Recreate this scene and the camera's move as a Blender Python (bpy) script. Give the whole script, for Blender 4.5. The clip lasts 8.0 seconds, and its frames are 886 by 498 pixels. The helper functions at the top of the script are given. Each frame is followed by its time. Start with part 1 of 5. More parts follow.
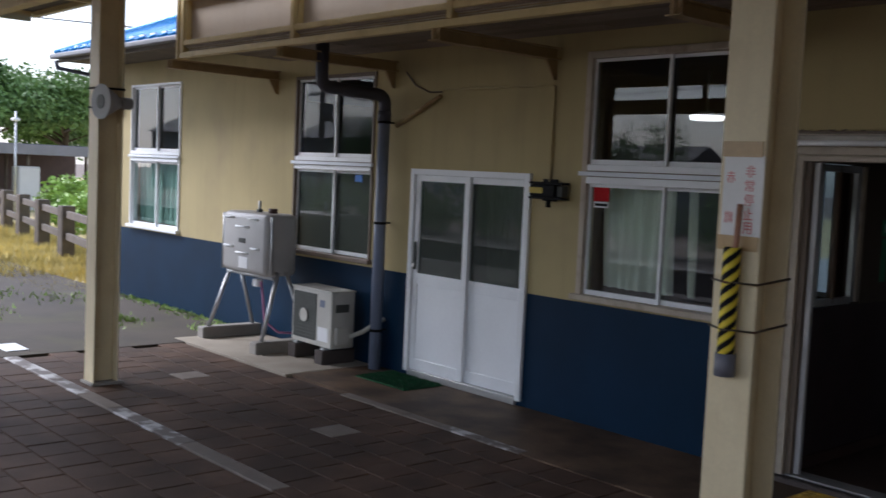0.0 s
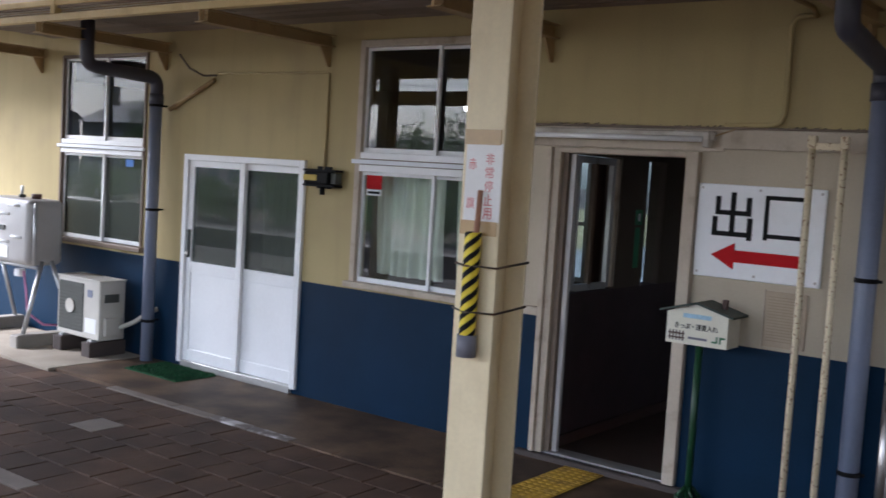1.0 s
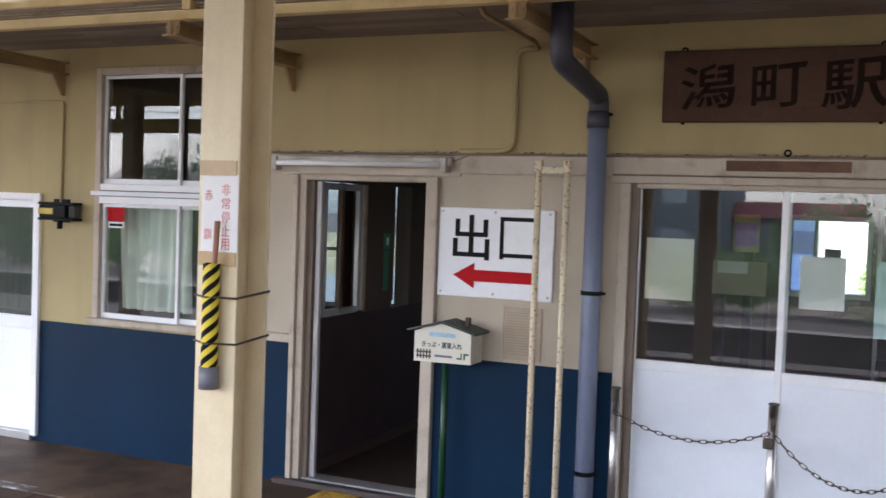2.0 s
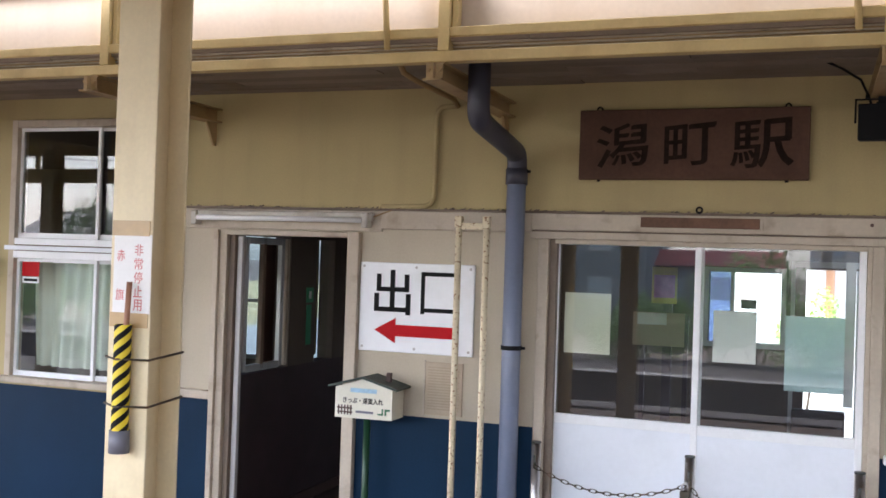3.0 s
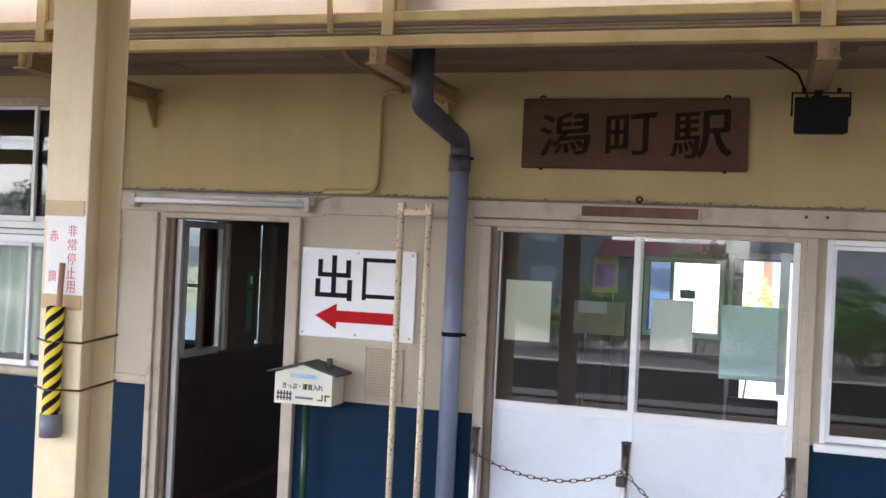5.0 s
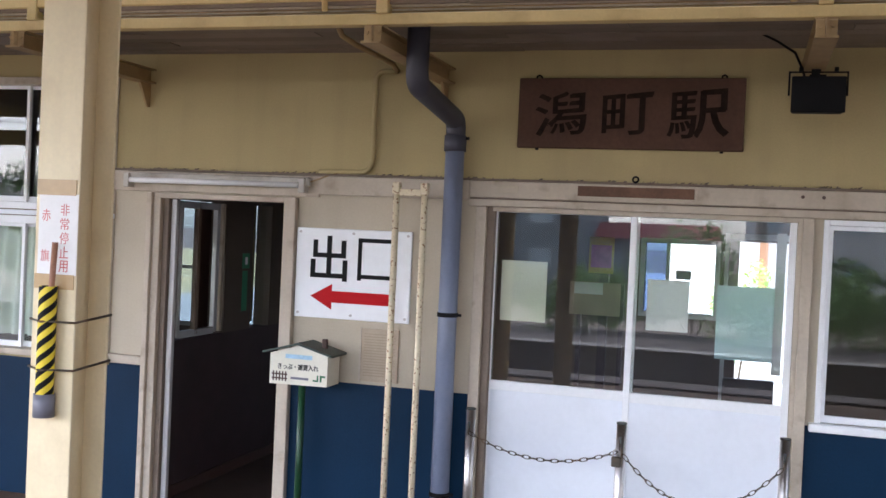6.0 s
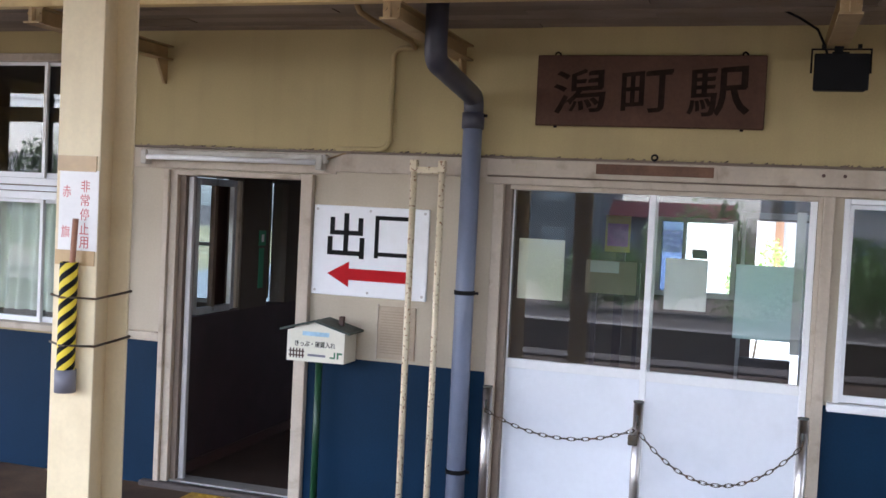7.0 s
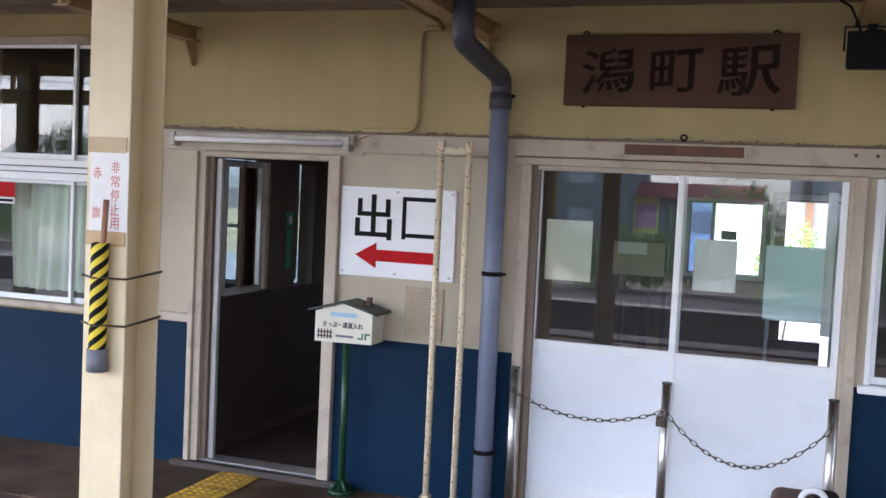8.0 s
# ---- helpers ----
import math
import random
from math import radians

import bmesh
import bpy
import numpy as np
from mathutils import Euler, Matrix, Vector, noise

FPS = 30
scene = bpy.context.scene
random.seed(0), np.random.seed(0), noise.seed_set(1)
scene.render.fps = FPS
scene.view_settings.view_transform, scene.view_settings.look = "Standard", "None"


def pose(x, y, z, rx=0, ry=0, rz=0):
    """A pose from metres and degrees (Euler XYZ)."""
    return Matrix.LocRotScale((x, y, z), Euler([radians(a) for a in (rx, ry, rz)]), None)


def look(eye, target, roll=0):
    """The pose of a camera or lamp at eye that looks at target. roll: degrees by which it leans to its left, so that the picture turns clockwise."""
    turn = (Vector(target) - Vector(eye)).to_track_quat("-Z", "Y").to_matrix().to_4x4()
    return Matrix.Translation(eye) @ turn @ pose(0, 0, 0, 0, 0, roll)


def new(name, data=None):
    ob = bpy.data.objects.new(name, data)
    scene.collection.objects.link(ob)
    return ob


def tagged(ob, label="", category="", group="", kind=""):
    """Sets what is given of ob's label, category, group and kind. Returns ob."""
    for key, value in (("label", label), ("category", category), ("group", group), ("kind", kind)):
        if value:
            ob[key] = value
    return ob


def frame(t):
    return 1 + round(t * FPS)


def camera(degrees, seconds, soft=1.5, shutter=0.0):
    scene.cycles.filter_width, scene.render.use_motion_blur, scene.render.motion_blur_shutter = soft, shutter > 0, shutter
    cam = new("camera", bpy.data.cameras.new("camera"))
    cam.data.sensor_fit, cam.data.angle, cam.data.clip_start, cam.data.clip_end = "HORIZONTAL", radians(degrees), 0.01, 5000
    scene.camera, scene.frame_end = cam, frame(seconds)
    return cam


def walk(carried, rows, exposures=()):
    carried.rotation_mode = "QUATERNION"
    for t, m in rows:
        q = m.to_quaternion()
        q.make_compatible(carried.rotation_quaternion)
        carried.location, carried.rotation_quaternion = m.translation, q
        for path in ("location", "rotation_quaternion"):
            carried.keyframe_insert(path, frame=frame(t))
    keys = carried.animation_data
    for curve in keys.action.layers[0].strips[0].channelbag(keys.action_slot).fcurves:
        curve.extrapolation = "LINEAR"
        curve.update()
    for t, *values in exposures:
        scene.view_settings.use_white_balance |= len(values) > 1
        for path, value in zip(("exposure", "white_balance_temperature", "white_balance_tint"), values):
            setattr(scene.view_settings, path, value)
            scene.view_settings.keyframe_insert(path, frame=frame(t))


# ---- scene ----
cam = camera(47.2, 8.0, shutter=0.25)
PATH = [
    (0, (3.389, -6.148, 1.943), (1.893, -4.829, 1.793), 2.6),
    (0.5, (3.48, -6.069, 1.919), (2.138, -4.595, 1.759), 3.9),
    (1, (3.546, -6.009, 1.931), (2.338, -4.422, 1.783), 3.5),
    (1.5, (3.617, -6.004, 1.934), (2.611, -4.278, 1.825), 2.7),
    (2, (3.671, -6.034, 1.95), (2.858, -4.208, 1.873), 2.0),
    (2.2, (3.692, -6.02, 1.952), (2.912, -4.18, 1.885), 1.9),
    (3.3, (3.751, -6.039, 2.012), (3.095, -4.15, 2.047), 2.2),
    (3.5, (3.764, -6.038, 2.011), (3.131, -4.141, 2.041), 2.5),
    (4, (3.761, -6.029, 2.002), (3.166, -4.12, 2.026), 2.6),
    (4.5, (3.755, -6.031, 1.996), (3.164, -4.12, 2.014), 2.6),
    (6, (3.751, -6.003, 1.98), (3.173, -4.089, 1.947), 2.6),
    (6.5, (3.745, -6.008, 1.986), (3.147, -4.1, 1.941), 2.8),
    (7, (3.723, -6.001, 1.976), (3.123, -4.095, 1.899), 2.8),
    (7.5, (3.718, -6.001, 1.97), (3.089, -4.107, 1.851), 2.8),
    (8, (3.715, -5.999, 1.97), (3.068, -4.11, 1.855), 2.7),
]
EXPOSURES = [(0.0, 0.76, 5700, 16), (0.5, 1.6, 5650, 16), (1.0, 1.96, 5700, 17), (1.5, 2.44, 5750, 18), (2.0, 2.73, 5850, 19), (3.5, 3.02, 5950, 18), (6.5, 2.99, 5750, 19), (8.0, 2.89, 5650, 18)]
walk(cam, [(t, look(eye, target, roll)) for t, eye, target, roll in PATH], EXPOSURES)

# ---- light ----
world = bpy.data.worlds.new("overcast_sky")
scene.world = world
world.use_nodes = True
wn, wl = world.node_tree.nodes, world.node_tree.links
wn.clear()
sky = wn.new("ShaderNodeTexSky")
sky.sky_type = "NISHITA"
sky.sun_disc = False
sky.sun_elevation, sky.sun_rotation = radians(36), radians(244)
sky.air_density, sky.dust_density = 1.2, 1.0
hsv = wn.new("ShaderNodeHueSaturation")
hsv.inputs["Saturation"].default_value = 0.4
bg = wn.new("ShaderNodeBackground")
bg.inputs["Strength"].default_value = 0.15
wo = wn.new("ShaderNodeOutputWorld")
wl.new(sky.outputs[0], hsv.inputs["Color"])
wl.new(hsv.outputs[0], bg.inputs[0])
wl.new(bg.outputs[0], wo.inputs[0])
sun_data = bpy.data.lights.new("sun", "SUN")
sun_data.energy, sun_data.angle, sun_data.color = 2.9, radians(20), (1.0, 0.96, 0.9)
sun = new("sun", sun_data)
sun.matrix_world = look((-25, -12, 20), (0, 0, 0))


# ---- materials ----
def mat(name, col, rough=0.6, metal=0.0, var=0.12, scale=3.0, fine=60.0, bump=0.15, stain=None, streak=None, spec=0.5, rnd=0.0, island=0.0):
    """A painted or bare surface: two scales of noise on the colour, fine relief, and stains of their own shape.
    stain: colour, amount, size; streak: colour, amount of upright runs."""
    m = bpy.data.materials.new(name)
    m.use_nodes = True
    n, l = m.node_tree.nodes, m.node_tree.links
    b = n["Principled BSDF"]
    b.inputs["Roughness"].default_value, b.inputs["Metallic"].default_value = rough, metal
    b.inputs["Specular IOR Level"].default_value = spec
    geo = n.new("ShaderNodeNewGeometry")

    def nz(s, detail=4.0, scale3=None):
        t = n.new("ShaderNodeTexNoise")
        t.inputs["Scale"].default_value, t.inputs["Detail"].default_value = s, detail
        src = geo.outputs["Position"]
        if scale3:
            mp = n.new("ShaderNodeMapping")
            mp.inputs["Scale"].default_value = scale3
            l.new(src, mp.inputs["Vector"])
            src = mp.outputs[0]
        l.new(src, t.inputs["Vector"])
        return t.outputs["Fac"]

    def math_node(op, a, b_):
        q = n.new("ShaderNodeMath")
        q.operation = op
        for i, v in enumerate((a, b_)):
            if isinstance(v, (int, float)):
                q.inputs[i].default_value = v
            else:
                l.new(v, q.inputs[i])
        return q.outputs[0]

    def mixc(fac, a, b_):
        q = n.new("ShaderNodeMix")
        q.data_type = "RGBA"
        if isinstance(fac, (int, float)):
            q.inputs[0].default_value = fac
        else:
            l.new(fac, q.inputs[0])
        for i, v in ((6, a), (7, b_)):
            if isinstance(v, tuple):
                q.inputs[i].default_value = (*v[:3], 1)
            else:
                l.new(v, q.inputs[i])
        return q.outputs[2]

    big, small = nz(scale), nz(fine, 3.0)
    both = math_node("ADD", math_node("MULTIPLY", big, 0.65), math_node("MULTIPLY", small, 0.35))
    lo = tuple(c * (1 - var * 1.6) for c in col)
    hi = tuple(min(1, c * (1 + var)) for c in col)
    ramp = n.new("ShaderNodeMapRange")
    ramp.inputs[1].default_value, ramp.inputs[2].default_value = 0.3, 0.7
    l.new(both, ramp.inputs[0])
    c = mixc(ramp.outputs[0], lo, hi)
    if rnd or island:
        source = n.new("ShaderNodeObjectInfo").outputs["Random"] if rnd else geo.outputs["Random Per Island"]
        k = rnd or island
        f = math_node("ADD", math_node("MULTIPLY", source, 2 * k), 1 - k)
        q = n.new("ShaderNodeVectorMath")
        q.operation = "SCALE"
        l.new(c, q.inputs[0])
        l.new(f, q.inputs["Scale"])
        c = q.outputs[0]
    if stain:
        sc, amount, size = stain[:3]
        s0, s1 = stain[3:] or (0.52, 0.72)
        r = n.new("ShaderNodeMapRange")
        r.inputs[1].default_value, r.inputs[2].default_value, r.inputs[4].default_value = s0, s1, amount
        l.new(nz(size, 6.0), r.inputs[0])
        c = mixc(r.outputs[0], c, sc)
    if streak:
        sc, amount = streak
        r = n.new("ShaderNodeMapRange")
        r.inputs[1].default_value, r.inputs[2].default_value, r.inputs[4].default_value = 0.5, 0.78, amount
        l.new(nz(1.0, 5.0, (7.0, 7.0, 0.5)), r.inputs[0])
        c = mixc(r.outputs[0], c, sc)
    l.new(c, b.inputs["Base Color"])
    rr = math_node("ADD", math_node("MULTIPLY", small, 0.16), rough - 0.08)
    l.new(rr, b.inputs["Roughness"])
    if bump:
        bp = n.new("ShaderNodeBump")
        bp.inputs["Strength"].default_value, bp.inputs["Distance"].default_value = bump, 0.004
        l.new(small, bp.inputs["Height"])
        l.new(bp.outputs[0], b.inputs["Normal"])
    return m


def glass(name, tint=(0.93, 0.96, 0.95), ior=1.45, haze=0.0, haze_col=(0.5, 0.55, 0.5), gloss=1.0):
    """A window pane: clear, with gloss by Fresnel; haze: a film that scatters."""
    m = bpy.data.materials.new(name)
    m.use_nodes = True
    n, l = m.node_tree.nodes, m.node_tree.links
    n.clear()
    out = n.new("ShaderNodeOutputMaterial")
    tr, gl, lw = n.new("ShaderNodeBsdfTransparent"), n.new("ShaderNodeBsdfGlossy"), n.new("ShaderNodeLayerWeight")
    tr.inputs[0].default_value = (*tint, 1)
    gl.inputs["Roughness"].default_value = 0.01
    gl.inputs["Color"].default_value = (gloss, gloss, gloss, 1)
    lw.inputs[0].default_value = 0.5
    f0 = ((ior - 1) / (ior + 1)) ** 2
    pw, fr = n.new("ShaderNodeMath"), n.new("ShaderNodeMath")
    pw.operation, fr.operation = "POWER", "MULTIPLY_ADD"
    pw.inputs[1].default_value = 5.0
    fr.inputs[1].default_value, fr.inputs[2].default_value = 1 - f0, f0
    l.new(lw.outputs["Facing"], pw.inputs[0])
    l.new(pw.outputs[0], fr.inputs[0])
    mx = n.new("ShaderNodeMixShader")
    l.new(fr.outputs[0], mx.inputs[0])
    base = tr.outputs[0]
    if haze:
        df, m2 = n.new("ShaderNodeBsdfDiffuse"), n.new("ShaderNodeMixShader")
        df.inputs[0].default_value = (*haze_col, 1)
        m2.inputs[0].default_value = haze
        l.new(tr.outputs[0], m2.inputs[1])
        l.new(df.outputs[0], m2.inputs[2])
        base = m2.outputs[0]
    l.new(base, mx.inputs[1])
    l.new(gl.outputs[0], mx.inputs[2])
    l.new(mx.outputs[0], out.inputs[0])
    return m


RUST = (0.22, 0.09, 0.03)
M = dict(
    plaster=mat("cream_plaster", (0.475, 0.385, 0.187), 0.8, var=0.08, scale=1.2, fine=90, bump=0.25, stain=((0.37, 0.29, 0.16), 0.5, 1.6), streak=((0.33, 0.25, 0.13), 0.28)),
    board=mat("pale_painted_board", (0.53, 0.46, 0.345), 0.7, var=0.07, scale=1.5, fine=70, stain=((0.4, 0.35, 0.26), 0.3, 2.5), streak=((0.4, 0.34, 0.24), 0.25)),
    navy=mat("navy_dado_paint", (0.004, 0.0235, 0.056), 0.5, var=0.18, scale=1.6, fine=80, bump=0.2, stain=((0.005, 0.026, 0.066), 0.5, 1.8), streak=((0.006, 0.026, 0.06), 0.3), spec=0.12),
    cream_steel=mat("cream_painted_steel", (0.7, 0.54, 0.24), 0.5, var=0.07, scale=2.5, fine=60, stain=((0.34, 0.2, 0.08), 0.4, 4.0)),
    cream_post=mat("cream_post_paint", (0.74, 0.63, 0.4), 0.5, var=0.06, scale=2.5, fine=60, stain=((0.5, 0.38, 0.2), 0.3, 3.5), streak=((0.5, 0.36, 0.2), 0.25)),
    peach=mat("peach_fascia_board", (0.58, 0.48, 0.37), 0.7, var=0.07, scale=1.2, fine=40, stain=((0.5, 0.38, 0.26), 0.3, 2.0), streak=((0.45, 0.34, 0.22), 0.3)),
    ceiling=mat("grey_brown_soffit_paint", (0.25, 0.2, 0.16), 0.7, var=0.14, scale=2, fine=50, stain=((0.2, 0.14, 0.09), 0.6, 2.2), island=0.2),
    trim=mat("weathered_trim_paint", (0.54, 0.465, 0.365), 0.6, var=0.09, scale=3, fine=50, stain=((0.26, 0.18, 0.11), 0.5, 7.0, 0.56, 0.72), streak=((0.3, 0.22, 0.14), 0.4)),
    alu=mat("white_aluminium", (0.92, 0.93, 0.94), 0.4, 0.0, var=0.04, scale=3, fine=40, bump=0.03),
    alu_grey=mat("dull_aluminium", (0.5, 0.5, 0.49), 0.4, 0.6, var=0.06, scale=4, fine=50, bump=0.05),
    panel=mat("pale_blue_white_panel", (0.87, 0.9, 0.95), 0.45, var=0.03, scale=1.5, fine=30, bump=0.02, stain=((0.55, 0.57, 0.6), 0.25, 2.0)),
    white_panel=mat("white_door_panel", (0.94, 0.95, 0.96), 0.42, var=0.03, scale=2, fine=30, bump=0.02),
    pipe=mat("blue_grey_plastic_pipe", (0.2, 0.23, 0.32), 0.42, var=0.08, scale=4, fine=60, bump=0.05, stain=((0.3, 0.3, 0.33), 0.3, 5)),
    pipe_dark=mat("dark_grey_plastic_pipe", (0.055, 0.055, 0.075), 0.5, var=0.1, scale=4, fine=60, bump=0.05),
    black=mat("black_metal", (0.005, 0.005, 0.006), 0.7, spec=0.2, var=0.2, scale=8, fine=80),
    steel=mat("brushed_steel", (0.56, 0.53, 0.51), 0.34, 1.0, var=0.08, scale=6, fine=120, bump=0.04),
    galv=mat("galvanised_steel", (0.55, 0.56, 0.57), 0.45, 0.8, var=0.1, scale=8, fine=60, bump=0.05),
    rusty=mat("rusting_chain_steel", (0.085, 0.07, 0.05), 0.6, 0.35, var=0.2, scale=15, fine=90, stain=(RUST, 0.7, 12)),
    wood=mat("dark_signboard_wood", (0.108, 0.056, 0.038), 0.75, spec=0.2, var=0.2, scale=2.5, fine=45, bump=0.2, stain=((0.06, 0.03, 0.02), 0.5, 3)),
    ink=mat("black_ink", (0.006, 0.006, 0.006), 0.6, spec=0.15, var=0.1, scale=9, fine=50, bump=0),
    brush_ink=mat("faded_brush_ink", (0.026, 0.016, 0.012), 0.8, spec=0.08, var=0.3, scale=14, fine=50, bump=0.1),
    sign=mat("white_sign_enamel", (0.9, 0.91, 0.92), 0.45, var=0.03, scale=2, fine=30, bump=0.02, stain=((0.66, 0.64, 0.58), 0.25, 3)),
    red=mat("red_sign_paint", (0.5, 0.004, 0.008), 0.55, var=0.06, scale=5, fine=30, bump=0.02, spec=0.15),
    red_pale=mat("faded_red_ink", (0.62, 0.16, 0.15), 0.7, var=0.1, scale=9, fine=60, bump=0),
    paper=mat("aged_paper", (0.72, 0.69, 0.55), 0.85, var=0.05, scale=4, fine=60, bump=0.05),
    paper_white=mat("white_notice_paper", (0.8, 0.79, 0.76), 0.8, var=0.04, scale=4, fine=60, bump=0.05),
    paper_blue=mat("pale_blue_green_paper", (0.48, 0.62, 0.63), 0.8, var=0.05, scale=4, fine=60, bump=0.05),
    paper_brown=mat("browned_printed_notice", (0.46, 0.37, 0.27), 0.8, var=0.1, scale=6, fine=120, bump=0.05),
    tape=mat("brown_packing_tape", (0.46, 0.31, 0.14), 0.35, var=0.1, scale=6, fine=40, bump=0.05),
    yellow=mat("yellow_stripe", (0.75, 0.58, 0.02), 0.45, var=0.05, scale=6, fine=40, bump=0.03),
    tactile=mat("yellow_tactile_tile", (0.56, 0.34, 0.035), 0.75, var=0.15, scale=5, fine=60, bump=0.2, stain=((0.14, 0.1, 0.05), 0.6, 6), rnd=0.1),
    grey_plastic=mat("grey_plastic_cap", (0.17, 0.17, 0.2), 0.5, var=0.06),
    stick=mat("reddish_wood_stick", (0.36, 0.17, 0.1), 0.6, var=0.15, scale=20, fine=80),
    green_steel=mat("dark_green_painted_steel", (0.012, 0.06, 0.024), 0.4, var=0.12, scale=6, fine=60),
    green_roof=mat("green_black_roof_paint", (0.022, 0.04, 0.03), 0.5, var=0.15, scale=6, fine=60),
    cream_box=mat("cream_box_paint", (0.78, 0.75, 0.62), 0.5, var=0.05, scale=6, fine=60, bump=0.03),
    brown=mat("dark_brown_paint", (0.075, 0.035, 0.025), 0.5, var=0.12, scale=5, fine=50),
    mark_green=mat("green_mark_paint", (0.03, 0.16, 0.06), 0.5, var=0.05),
    sky_blue=mat("light_blue_mark", (0.4, 0.62, 0.75), 0.6, var=0.15, scale=25),
    tank=mat("grey_tank_paint", (0.5, 0.49, 0.48), 0.42, 0.15, var=0.06, scale=3, fine=60, bump=0.04, stain=((0.36, 0.34, 0.32), 0.3, 4)),
    ac=mat("ivory_unit_casing", (0.6, 0.58, 0.52), 0.5, var=0.06, scale=3, fine=60, bump=0.04, stain=((0.42, 0.38, 0.3), 0.3, 4)),
    grille=mat("dark_grille", (0.07, 0.075, 0.065), 0.6, var=0.1, scale=9),
    concrete=mat("grey_concrete", (0.3, 0.28, 0.25), 0.85, var=0.16, scale=2.5, fine=70, bump=0.4, stain=((0.14, 0.12, 0.1), 0.5, 2.5)),
    pad=mat("pale_concrete_pad", (0.34, 0.295, 0.23), 0.85, var=0.14, scale=2.5, fine=70, bump=0.4, stain=((0.2, 0.16, 0.12), 0.5, 1.8)),
    apron=mat("dark_worn_concrete", (0.155, 0.1, 0.062), 0.6, var=0.4, scale=2.4, fine=45, bump=0.4, stain=((0.045, 0.03, 0.021), 0.8, 1.6, 0.45, 0.6), spec=0.25),
    slab=mat("brown_paving_slab", (0.105, 0.062, 0.04), 0.72, var=0.34, scale=2.2, fine=80, bump=0.4, stain=((0.055, 0.036, 0.026), 0.7, 1.2, 0.48, 0.62), spec=0.25, rnd=0.14),
    slab_pale=mat("pale_paving_slab", (0.23, 0.19, 0.155), 0.8, var=0.14, scale=4, fine=80, bump=0.4, stain=((0.16, 0.12, 0.1), 0.5, 3)),
    joint=mat("dark_joint_sand", (0.1, 0.066, 0.046), 0.95, var=0.25, scale=6, fine=90, bump=0.4),
    white_line=mat("worn_white_line_paint", (0.62, 0.6, 0.58), 0.6, var=0.15, scale=5, fine=70, bump=0.2, stain=((0.11, 0.08, 0.06), 0.9, 4.5, 0.42, 0.52)),
    asphalt=mat("mossy_asphalt", (0.056, 0.043, 0.03), 0.85, var=0.25, scale=1.2, fine=80, bump=0.5, stain=((0.085, 0.08, 0.03), 0.6, 1.1)),
    ballast=mat("brown_grey_ballast", (0.22, 0.17, 0.135), 0.9, var=0.35, scale=6, fine=40, bump=0.8),
    soil=mat("dry_grass_soil", (0.66, 0.54, 0.28), 0.95, var=0.3, scale=1.0, fine=50, bump=0.6, stain=((0.16, 0.22, 0.05), 0.7, 0.5)),
    pave_out=mat("pale_forecourt_paving", (0.5, 0.49, 0.46), 0.85, var=0.08, scale=2, fine=50),
    matgreen=mat("green_turf_doormat", (0.01, 0.085, 0.028), 0.95, var=0.35, scale=14, fine=180, bump=0.9),
    blue_roof=mat("blue_roof_metal", (0.02, 0.26, 0.62), 0.35, 0.2, var=0.08, scale=2, fine=30, bump=0.03),
    gutter=mat("grey_gutter", (0.2, 0.2, 0.22), 0.5, var=0.1),
    eave=mat("dark_eave_wood", (0.16, 0.13, 0.1), 0.75, var=0.2, scale=3),
    roofsheet=mat("brown_roof_sheet", (0.08, 0.062, 0.05), 0.75, var=0.2, scale=2, fine=30),
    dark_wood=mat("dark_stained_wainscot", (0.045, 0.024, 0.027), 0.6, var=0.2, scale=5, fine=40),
    # Plaster colour lowered so the rooms' shade is carried by the walls.
    inner=mat("shade_darkened_interior_plaster", (0.115, 0.09, 0.07), 0.85, var=0.08, scale=2),
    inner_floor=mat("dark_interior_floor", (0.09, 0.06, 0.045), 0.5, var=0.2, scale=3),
    curtain=mat("pale_grey_green_curtain", (0.8, 0.82, 0.72), 0.9, var=0.06, scale=3),
    teal=mat("teal_green_blind", (0.16, 0.29, 0.24), 0.85, var=0.07, scale=2),
    horn=mat("grey_horn_paint", (0.32, 0.32, 0.31), 0.5, var=0.08),
    fence=mat("weathered_fence_concrete", (0.13, 0.105, 0.085), 0.9, var=0.22, scale=5, fine=60, bump=0.5, rnd=0.12),
    bark=mat("tree_bark", (0.1, 0.075, 0.05), 0.95, var=0.3, scale=8, fine=50, bump=0.7),
    leaf=mat("green_leaves", (0.2, 0.34, 0.09), 0.6, var=0.35, scale=0.9, fine=9, bump=0, rnd=0.1),
    leaf_dark=mat("deep_green_leaves", (0.16, 0.28, 0.08), 0.6, var=0.4, scale=0.8, fine=7, bump=0),
    leaf_light=mat("yellow_green_leaves", (0.33, 0.5, 0.1), 0.6, var=0.35, scale=1.5, fine=9, bump=0),
    grass=mat("dry_and_green_grass", (0.66, 0.55, 0.2), 0.8, var=0.4, scale=0.8, fine=6, bump=0),
    timber=mat("orange_brown_house_timber", (0.4, 0.2, 0.1), 0.7, var=0.12, scale=3),
    house_white=mat("white_house_render", (0.66, 0.66, 0.64), 0.8, var=0.05),
    house_blue=mat("grey_blue_house_siding", (0.17, 0.2, 0.215), 0.75, var=0.06),
    tile_roof=mat("dark_tile_roof", (0.09, 0.09, 0.1), 0.6, var=0.15, scale=4),
    vinyl=mat("dark_brown_vinyl", (0.035, 0.022, 0.02), 0.4, var=0.15, scale=6),
    poster_pink=mat("pink_poster_print", (0.55, 0.22, 0.4), 0.6, var=0.15, scale=14, fine=60, bump=0),
